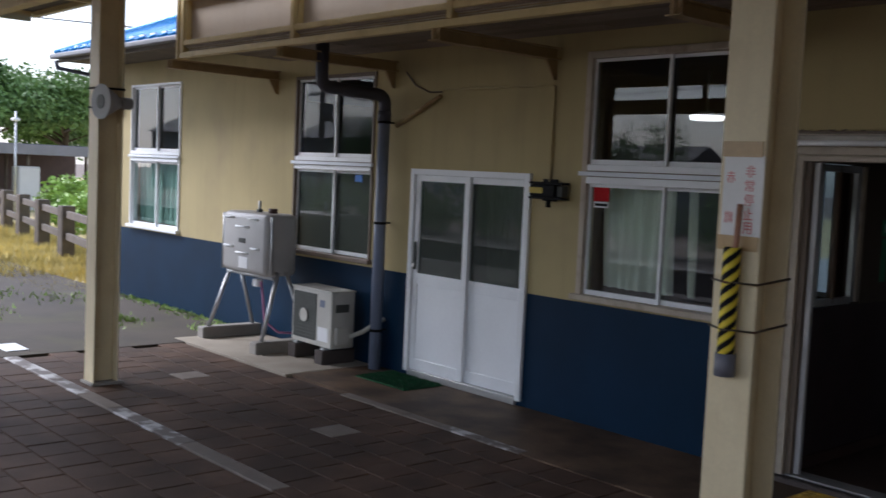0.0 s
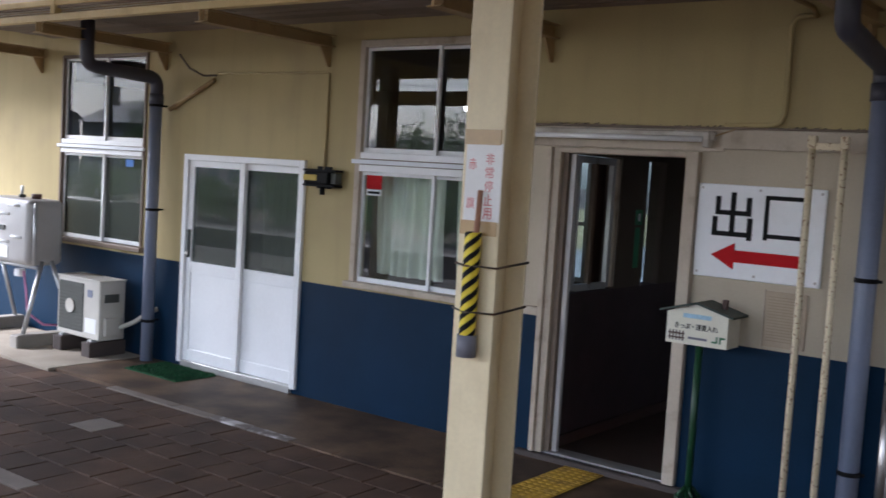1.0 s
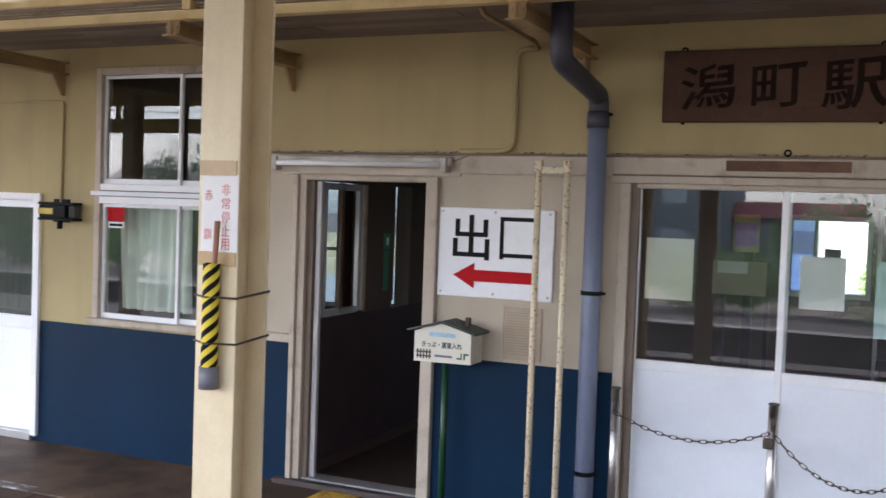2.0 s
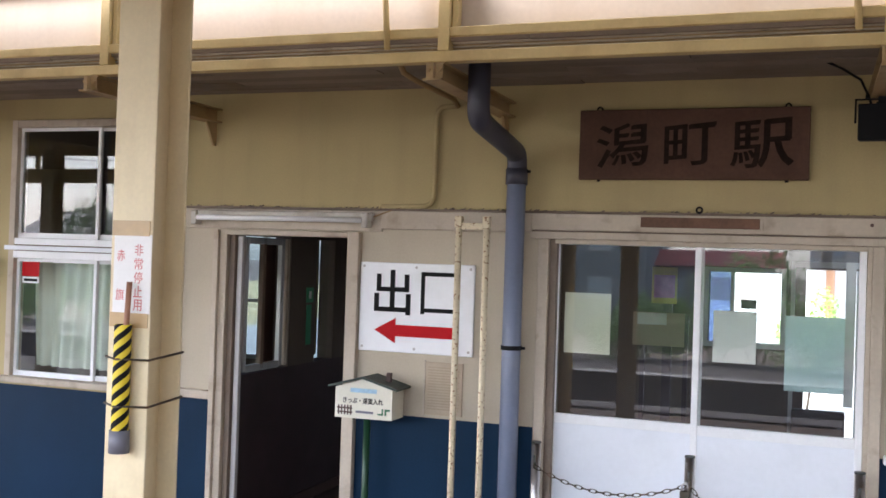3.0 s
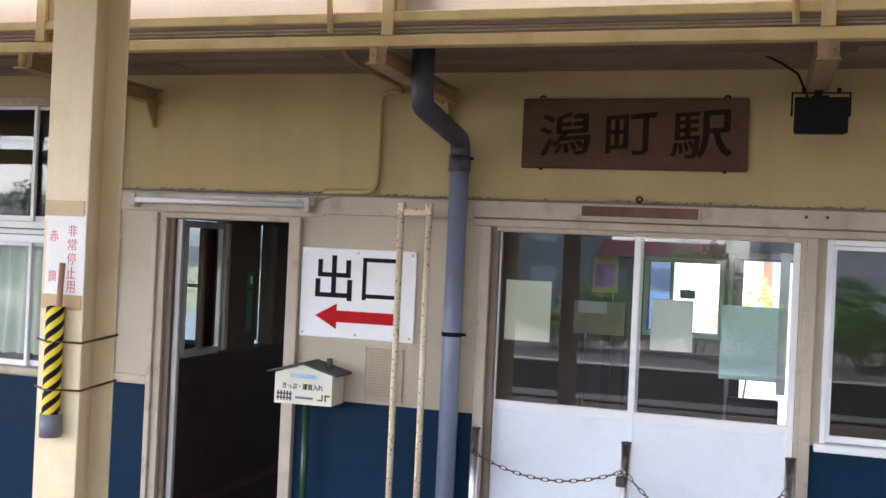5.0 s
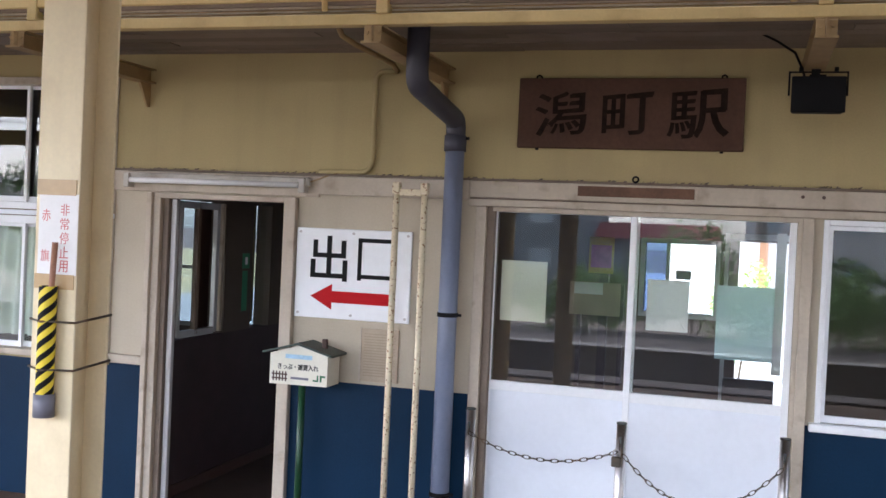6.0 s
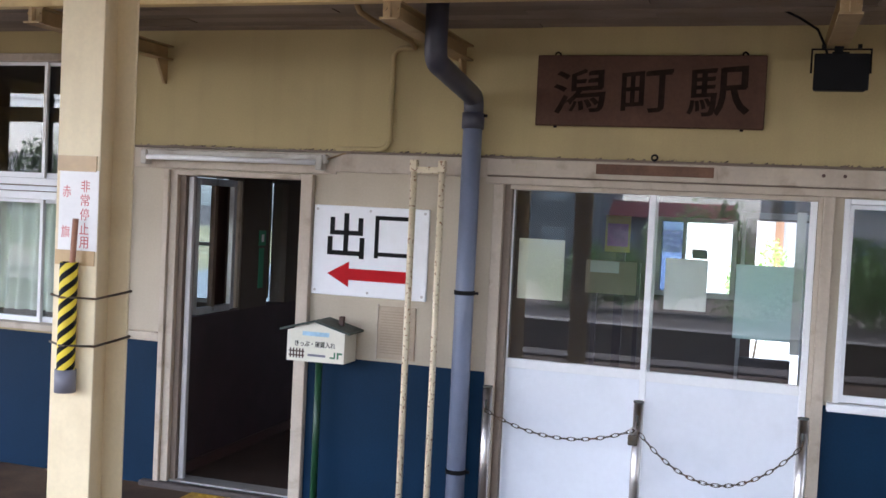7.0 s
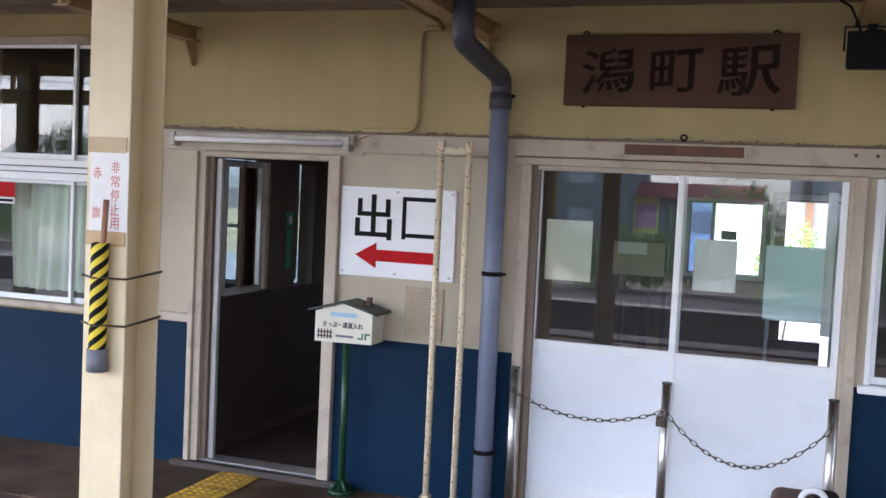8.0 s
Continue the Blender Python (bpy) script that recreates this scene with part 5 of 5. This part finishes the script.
part("post", box(3.56, 3.66, Y_BACK + 0.02, Y_BACK + 0.08, 0.02, 2.04, 0.003), M["brown"], xf)
part("side_leaf", box(4.12, 4.18, Y_BACK + 0.02, Y_BACK + 0.06, 0.05, 2.04, 0.003), M["panel"], xf)
bc = thing("waiting_bench", "dark brown vinyl waiting bench with a low back", "bench", (3.75, 3.9, 0))
part("seat", box(3.35, 4.1, 3.7, 4.12, 0.36, 0.43, 0.02, seg=2), M["vinyl"], bc)
part("backrest", box(3.56, 4.03, 4.0, 4.06, 0.43, 0.72, 0.025, seg=3), M["vinyl"], bc)
for x in (3.42, 4.02):
    part("leg", box(x - 0.02, x + 0.02, 3.75, 4.06, 0.02, 0.36), M["steel"], bc)
part("poster_sheet", box(2.39, 2.61, 3.0, 3.004, 1.68, 2.0), M["poster_yellow"], po)
part("print", box(2.41, 2.59, 2.996, 2.999, 1.73, 1.93), M["poster_pink"], po)
part("stand", box(2.46, 2.54, 3.25, 3.3, 0.02, 2.0), M["dark_wood"], po)
part("arm", box(2.48, 2.52, 3.005, 3.25, 1.9, 1.95), M["dark_wood"], po)
nbd = thing("notice_stand", "pale notice board standing in the dim hall", "notice board", (2.48, 3.2, 0))
part("sheet", box(2.2, 2.66, 3.2, 3.205, 1.29, 1.59), M["paper_brown"], nbd)
part("cover", box(2.24, 2.5, 3.196, 3.1995, 1.48, 1.585), M["paper_white"], nbd, "crumpled pale plastic cover")
part("leg", box(2.27, 2.31, 3.21, 3.25, 0.02, 1.58), M["dark_wood"], nbd)
part("leg", box(2.65, 2.69, 3.21, 3.25, 0.02, 1.58), M["dark_wood"], nbd)

lit = bpy.data.materials.new("lit_lamp_cover")
lit.use_nodes = True
lit.node_tree.nodes["Principled BSDF"].inputs["Emission Color"].default_value = (1.0, 0.97, 0.9, 1)
lit.node_tree.nodes["Principled BSDF"].inputs["Emission Strength"].default_value = 1.6
ol = thing("office_lamp", "round lit office lamp hanging on a short rod", "lamp", (-2.2, 2.0, 2.55))
part("rod", rod((-2.2, 2.0, 2.62), (-2.2, 2.0, 3.0), 0.012), M["alu_grey"], ol)
part("shade", rod((-2.2, 2.0, 2.585), (-2.2, 2.0, 2.62), 0.17, r2=0.06, seg=24), M["white_plastic"], ol)
part("cover", rod((-2.2, 2.0, 2.545), (-2.2, 2.0, 2.5845), 0.15, r2=0.165, seg=24), lit, ol, "glowing white lamp cover")

# ---- across the forecourt ----
hs2 = thing("timber_house", "house with orange brown timber posts and a wide roof", "house", (6, 15, 0))
part("wall", box(2.5, 9.5, 15.5, 19, -0.01, 3.0), M["house_white"], hs2)
for x in (3.95, 4.9, 5.9):
    part("timber_post", box(x, x + 0.16, 15.2, 15.45, -0.01, 2.45), M["timber"], hs2)
part("timber_beam", box(2.5, 9.5, 15.2, 15.48, 2.45, 2.7), M["timber"], hs2)
part("roof", prism([(2.0, 2.75), (10, 2.75), (10, 2.95), (2.0, 2.95)], 13.9, 19.5), M["tile_roof"], hs2)


def bush(name, label, centre, radii, count, size, seed, material):
    rng = random.Random(seed)
    x, y, z = centre
    b = thing(name, label, "shrub", (x, y, z - radii[2]))
    bm = bmesh.new()
    for _ in range(9):
        d = Vector((rng.uniform(-0.55, 0.55) * radii[0], rng.uniform(-0.55, 0.55) * radii[1], rng.uniform(-0.4, 0.5) * radii[2]))
        k = rng.uniform(0.35, 0.6)
        leaves(bm, Vector(centre) + d, [r * k for r in radii], count // 9, size, rng)
    part("foliage", bm, M[material], b)
    bm = bmesh.new()
    for i in range(4):
        a = i * 1.6
        rod((x + 0.08 * math.cos(a), y + 0.08 * math.sin(a), z - radii[2]), (x + 0.4 * radii[0] * math.cos(a), y + 0.4 * radii[1] * math.sin(a), z), 0.02, bm, 6, 0.008)
    part("stems", bm, M["bark"], b)
    return b


bush("shrub", "bright green garden shrub beyond the exit", (3.6, 9.6, 1.03), (0.5, 0.45, 1.05), 4200, 0.035, 3, "leaf_light")


# ---- beyond the station end ----
def fence_line():
    f = thing("fence", "weathered concrete post and rail fence in the grass", "fence", (-18, 1.7, -0.06))
    step, n = 2.7, 7
    x, y = -13.4, 0.8
    dx, dy = -step * 0.983, step * 0.183
    for i in range(n):
        px, py = x + dx * i, y + dy * i
        part("post", box(px - 0.13, px + 0.13, py - 0.13, py + 0.13, -0.15, 0.98, 0.015), M["fence"], f)
        if i < n - 1:
            for z in (0.4, 0.82):
                m = Matrix.Translation((px + dx / 2, py + dy / 2, z)) @ Matrix.Rotation(math.atan2(dy, dx), 4, "Z")
                bm = box(-step / 2 + 0.08, step / 2 - 0.08, -0.04, 0.04, -0.07, 0.07, 0.008)
                bmesh.ops.transform(bm, matrix=m, verts=bm.verts)
                part("rail", bm, M["fence"], f)


fence_line()
rng = random.Random(11)
bm = bmesh.new()


def blade(bm, x, y, z, h, rng):
    a = rng.uniform(0, 6.28)
    w = 0.01 + 0.008 * rng.random()
    dx, dy = w * math.cos(a), w * math.sin(a)
    lx, ly = rng.gauss(0, 0.35) * h, rng.gauss(0, 0.35) * h
    bm.faces.new([bm.verts.new(p) for p in ((x - dx, y - dy, z), (x + dx, y + dy, z), (x + lx, y + ly, z + h))])


for _ in range(26000):
    x = rng.uniform(-27, X_END - 0.4)
    y = rng.uniform(-0.85, 3.2) if rng.random() < 0.85 else rng.uniform(-0.85, 8)
    h = rng.uniform(0.04, 0.16) * (0.6 if x > -13 and y < 0.2 else 1.2)
    blade(bm, x, y, -0.06, h, rng)
solid("grass", bm, M["grass"], "dry yellow and green grass beside the platform", "grass", kind="stuff")
bm = bmesh.new()
for cx, cy, s, n in ((-8.3, -1.0, 0.2, 90), (-7.9, -1.35, 0.15, 40), (-10.4, -0.9, 0.3, 60), (-11.0, -1.5, 0.4, 60), (-9.6, -2.2, 0.3, 60), (-7.2, -0.5, 0.12, 50)):
    for _ in range(n):
        blade(bm, cx + rng.gauss(0, s), min(-0.02, cy + rng.gauss(0, s * 0.6)), 0.0, rng.uniform(0.02, 0.08), rng)
for _ in range(500):
    blade(bm, rng.uniform(-10.5, -6.9), -abs(rng.gauss(0, 0.12)) - 0.01, 0.0, rng.uniform(0.01, 0.045), rng)
solid("weeds", bm, M["leaf_light"], "small green weeds in the cracks along the wall", "weeds", kind="stuff")
for i in range(9):
    x = -14.6 - i * 1.5
    y = 2.3 + i * 0.3 + 0.5 * ((i * 7) % 3)
    bush("shrub", "yellow green leafy shrub behind the fence", (x, y, 0.55 + 0.12 * (i % 3)), (0.95, 0.7, 0.62 + 0.12 * (i % 3)), 1100, 0.09, 20 + i, "leaf_light")

shd = thing("bicycle_shed", "low open shed with a dark flat roof", "shed", (-35, 3, -0.06))
part("roof", box(-38, -33, -6, 10, 2.2, 2.3, 0.02), M["tile_roof"], shd)
part("fascia", box(-33.0, -32.9, -6, 10, 1.92, 2.28, 0.01), M["gutter"], shd, "grey metal fascia")
part("back_wall", box(-38, -37.9, -6, 10, -0.06, 2.2), M["brown"], shd)
for i in range(6):
    y = -5.5 + i * 3
    part("post", rod((-33.3, y, -0.06), (-33.3, y, 2.2), 0.06), M["eave"], shd)
    part("post", rod((-35.6, y, -0.06), (-35.6, y, 2.2), 0.06), M["eave"], shd)
solid("storage_box", box(-33.9, -33.2, 6.15, 6.9, -0.06, 1.5, 0.04), M["house_white"], "white storage box under the shed roof", "box")


def tree(x, y, h, r, seed, material, z0=-0.06):
    rng = random.Random(seed)
    t = thing("tree", "broad leafy green tree with a dense uneven crown", "tree", (x, y, z0))
    bm = bmesh.new()
    tube([(x, y, z0), (x + 0.1, y, z0 + h * 0.25), (x - 0.05, y + 0.1, z0 + h * 0.5), (x, y, z0 + h * 0.75)], 0.16, bm, 8)
    tips = []
    for i in range(11):
        a = i * 2.4 + rng.random()
        z = z0 + h * rng.uniform(0.35, 0.7)
        tip = (x + r * 0.72 * math.cos(a), y + r * 0.72 * math.sin(a), z + h * rng.uniform(0.05, 0.2))
        rod((x, y, z), tip, 0.06, bm, 6, 0.02)
        tips.append(tip)
    part("trunk", bm, M["bark"], t)
    bm = bmesh.new()
    for tip in tips + [(x, y, z0 + h * 0.82), (x + r * 0.3, y, z0 + h * 0.72), (x - r * 0.3, y + r * 0.2, z0 + h * 0.76)]:
        for _ in range(3):
            c = (tip[0] + rng.gauss(0, r * 0.14), tip[1] + rng.gauss(0, r * 0.14), tip[2] + rng.gauss(0, r * 0.1))
            k = r * rng.uniform(0.24, 0.4)
            leaves(bm, c, (k, k, k * 0.75), 330, 0.13, rng, 0.5)
    part("crown", bm, M[material], t)


for i, (x, y, h, r) in enumerate(((-44, 8.4, 6.6, 3.2), (-45, 12.2, 5.9, 3.0), (-52, 16.5, 6.0, 3.4), (-50, 4.5, 7.6, 3.6), (-56, 11, 7.0, 3.8), (-40, 5.6, 4.6, 1.9))):
    tree(x, y, h, r, 50 + i, "leaf" if i % 2 else "leaf_dark")
solid("overhead_cable", tube([(-60, 5, 9.0), (-45, 5, 7.75), (-31, 5, 6.4), (-21, 5, 5.2), (-9, 2.4, 4.73)], 0.02, seg=6), M["black"], "thin black overhead cable above the roof", "cable")
sl = thing("street_lamp", "small pale lamp on a thin grey pole", "lamp", (-28, 4.3, -0.06))
part("pole", rod((-28, 4.3, -0.06), (-28, 4.3, 3.2), 0.03), M["galv"], sl)
part("head", box(-28.16, -27.9, 4.2, 4.4, 2.9, 3.0, 0.03), M["white_plastic"], sl)

# ---- across the track ----
for k, y in enumerate((-10.0, -11.07)):
    bm = box(-60, 60, y - 0.035, y + 0.035, -1.02, -0.98)
    box(-60, 60, y - 0.01, y + 0.01, -1.12, -1.02, bm=bm)
    box(-60, 60, y - 0.06, y + 0.06, -1.15, -1.12, bm=bm)
    solid("rail", bm, M["sleeper"], "brown rusted steel running rail on sleepers", "rail", "rails")
bm = bmesh.new()
for i in range(150):
    x = -45 + i * 0.62
    box(x - 0.1, x + 0.1, -11.6, -9.45, -1.31, -1.152, bm=bm)
solid("sleepers", bm, M["fence"], "grey weathered concrete sleepers in ballast", "sleepers", kind="stuff")
for i in range(22):
    x = -34 + i * 2.1
    bush("shrub", "green shrub in the hedge across the track", (x, -15.2 - 0.4 * (i % 3), 0.62), (1.3, 0.8, 0.8 + 0.12 * (i % 4)), 2600, 0.05, 90 + i, "leaf_dark" if i % 3 else "leaf")


def house(x, y, w, d, h, wall, roof_paint="tile_roof"):
    o = thing("house", {"house_white": "white rendered house with a dark tiled roof", "house_blue": "grey blue sided house with a dark tiled roof"}[wall] if roof_paint == "tile_roof" else "low grey house with a faded red roof", "house", (x, y, -1.3))
    part("wall", box(x - w / 2, x + w / 2, y - d, y, -1.3, h), M[wall], o)
    bm = bmesh.new()
    e = 0.5
    v = [bm.verts.new(p) for p in ((x - w / 2 - e, y + e, h), (x + w / 2 + e, y + e, h), (x + w / 2 + e, y - d - e, h), (x - w / 2 - e, y - d - e, h), (x - w / 2 - e, y - d / 2, h + d * 0.28), (x + w / 2 + e, y - d / 2, h + d * 0.28))]
    for f in ((0, 1, 5, 4), (2, 3, 4, 5), (1, 2, 5), (3, 0, 4), (3, 2, 1, 0)):
        bm.faces.new([v[i] for i in f])
    part("roof", bm, M[roof_paint], o)
    for z in (0.3, 2.7):
        if z + 1.2 > h:
            continue
        for i in range(int(w // 2.2)):
            wx = x - w / 2 + 1.1 + i * 2.2
            win = part("window", box(wx - 0.6, wx + 0.6, y - 0.02, y + 0.04, z, z + 1.1, 0.01), M["alu_grey"], o)
            part("pane", box(wx - 0.54, wx + 0.54, y + 0.041, y + 0.05, z + 0.06, z + 1.04), M["house_pane"], win)
            part("mullion", box(wx - 0.02, wx + 0.02, y + 0.0505, y + 0.06, z + 0.06, z + 1.04), M["alu_grey"], win)


for i, (x, w, h, wall) in enumerate(((-56, 12, 2.3, "house_white"), (-41, 10, 2.2, "house_blue"), (-24, 9, 2.3, "house_white"), (-9, 10, 4.6, "house_blue"), (-1.2, 6, 2.1, "house_blue"), (8, 9, 4.4, "house_white"), (22, 12, 4.6, "house_white"), (-71, 15, 4.6, "house_blue"), (-106, 20, 5.4, "house_blue"))):
    house(x, -44 - 3 * (i % 3), w, 3 if i == 4 else 8, h, wall, "red_roof" if i == 4 else "tile_roof")
for x in (-35, -24, -11, 4):
    u = thing("utility_pole", "grey concrete utility pole with crossarms", "pole", (x, -20, -1.3), "utility poles")
    part("shaft", rod((x, -20, -1.3), (x, -20, 8.2), 0.16, r2=0.1), M["concrete"], u)
    for z in (5.2, 6.6, 7.6):
        part("crossarm", box(x - 0.95, x + 0.95, -20.07, -19.93, z, z + 0.1), M["galv"], u)
    part("transformer", rod((x + 0.35, -20.1, 4.0), (x + 0.35, -20.1, 4.8), 0.22), M["horn"], u)
for dz, dx in ((5.35, -0.8), (6.75, 0.0), (7.75, 0.8)):
    pts = []
    for a, b in ((-50, -35), (-35, -24), (-24, -11), (-11, 4), (4, 20)):
        pts += [(a + (b - a) * t, -20 + dx * 0.1, dz - 0.6 * 4 * t * (1 - t)) for t in (0, 0.25, 0.5, 0.75)]
    solid("overhead_cable", tube(pts, 0.018, seg=5), M["black"], "sagging black overhead cable between the utility poles", "cable", "overhead cables")

# ---- pavement pieces ----
solid("pavement_apron", box(-6.55, 40, -0.965, -0.0005, -0.031, -0.001), M["apron"], "dark worn concrete strip along the station wall", "pavement", kind="structure")
solid("pavement_asphalt", box(-40, -6.56, -7.99, -0.0005, -0.031, -0.004), M["asphalt"], "mossy grey asphalt at the end of the platform", "pavement", kind="structure")
bm = box(-6.8, -4.55, -1.03, -0.03, -0.03, 0.004, 0.003)
solid("pavement_pad", bm, M["pad"], "pale concrete pad under the tank and the unit", "pavement", kind="structure")
solid("white_plate", box(-7.2, -6.78, -2.82, -2.6, -0.01, 0.006, 0.002), M["sign"], "bright white painted plate on the ground", "plate")

S = 0.2865
slab_me = bpy.data.meshes.new("paving_slab")
bm = bmesh.new()
h = (S - 0.012) / 2
rings = []
for z, q in ((-0.03, h), (-0.006, h), (0.0, h - 0.003)):
    rings.append([bm.verts.new(p) for p in ((-q, -q, z), (q, -q, z), (q, q, z), (-q, q, z))])
for a, b in zip(rings, rings[1:]):
    for j in range(4):
        bm.faces.new((a[j], a[(j + 1) % 4], b[(j + 1) % 4], b[j]))
bm.faces.new(rings[-1])
bm.to_mesh(slab_me)
bm.free()
slab_me.materials.append(M["slab"])
pale_me = slab_me.copy()
pale_me.materials[0] = M["slab_pale"]
rng = random.Random(8)
pale_spots = [(-4.84, -1.84), (-2.53, -1.8)]
rest = bmesh.new()
for y0, y1, rows in ((-2.8, -1.08, 0), (-7.99, -2.945, 1)):
    n = int((y1 - y0) / S)
    for r in range(n):
        y = y1 - (r + 0.5) * S
        x = -6.53 + (0.5 + 0.5 * (r % 2)) * S
        while x < 8.0:
            if x < 0.35 and y > -4.47:
                pale = any(abs(x - a) < S / 2 and abs(y - b) < S / 2 for a, b in pale_spots)
                o = new("paving_slab", pale_me if pale else slab_me)
                o.parent = platform
                o.location = (x, y, rng.uniform(-0.003, 0.001))
                o.rotation_euler = (rng.gauss(0, 0.003), rng.gauss(0, 0.003), rng.gauss(0, 0.006))
            else:
                z = rng.uniform(-0.004, 0.001)
                rr = [[rest.verts.new((x + a * q, y + b * q, z + zz)) for a, b in ((-1, -1), (1, -1), (1, 1), (-1, 1))] for zz, q in ((-0.026, h), (-0.006, h), (0.0, h - 0.003))]
                for a, b in zip(rr, rr[1:]):
                    for j in range(4):
                        rest.faces.new((a[j], a[(j + 1) % 4], b[(j + 1) % 4], b[j]))
                rest.faces.new(rr[-1])
            x += S
ob = part("paving_rest", rest, M["slab"], platform)
tagged(ob, kind="stuff")
for y0, y1, x0, step, white in ((-2.938, -2.806, -6.5, 0.6, ((-6.6, -5.2), (-4.4, -3.1))), (-1.073, -0.972, -3.62, 0.43, ((-2.4, -1.8),))):
    x = x0
    k = 0
    while x < 8.0:
        m_ = M["white_line"] if any(a <= x < b for a, b in white) else (M["slab_pale"] if x < -2.0 else M["slab"]) if y0 < -2 else M["slab_pale"] if x < -2.4 else M["apron"]
        o = part("kerb_stone", box(x, x + step - 0.006, y0, y1, -0.03, 0.003 + 0.002 * (k % 2), 0.004), m_, platform)
        x += step
        k += 1

tact_me = None
for i in range(7):
    y = -0.215 - i * 0.302
    if y < -2.2:
        break
    if tact_me is None:
        bm = box(-0.148, 0.148, -0.148, 0.148, 0.0, 0.006, 0.002)
        for a in range(5):
            for b in range(5):
                px, py = -0.116 + a * 0.058, -0.116 + b * 0.058
                base = [bm.verts.new((px + 0.022 * math.cos(q), py + 0.022 * math.sin(q), 0.006)) for q in (j * math.pi / 3 for j in range(6))]
                top = [bm.verts.new((px + 0.014 * math.cos(q), py + 0.014 * math.sin(q), 0.0115)) for q in (j * math.pi / 3 for j in range(6))]
                for j in range(6):
                    bm.faces.new((base[j], base[(j + 1) % 6], top[(j + 1) % 6], top[j]))
                bm.faces.new(top)
        tact_me = bpy.data.meshes.new("tactile_tile")
        bm.to_mesh(tact_me)
        bm.free()
        tact_me.materials.append(M["tactile"])
    o = new("tactile_tile", tact_me)
    o.parent = platform
    o.location = (0.325, y, 0.001)

# Unseen shrubs fill the window reflections; the last four block mirrored sky.
for i, (x, z, r) in enumerate(((-9.5, 1.3, 2.0), (-6.2, 1.8, 2.3), (-0.6, 1.2, 1.6), (2.2, 2.0, 2.4), (6.0, 1.5, 2.2), (10.0, 1.7, 2.4), (-15.5, 2.4, 2.6), (-21.0, 2.9, 3.0), (-28.0, 2.6, 2.8), (-38.0, 3.0, 3.2))):
    bush("shrub", "unseen tall dark green shrub added to darken the window reflections", (x, -24 - i % 2, z - 0.9), (r, 1.2, z), 4200, 0.085, 190 + i, "leaf_dark")
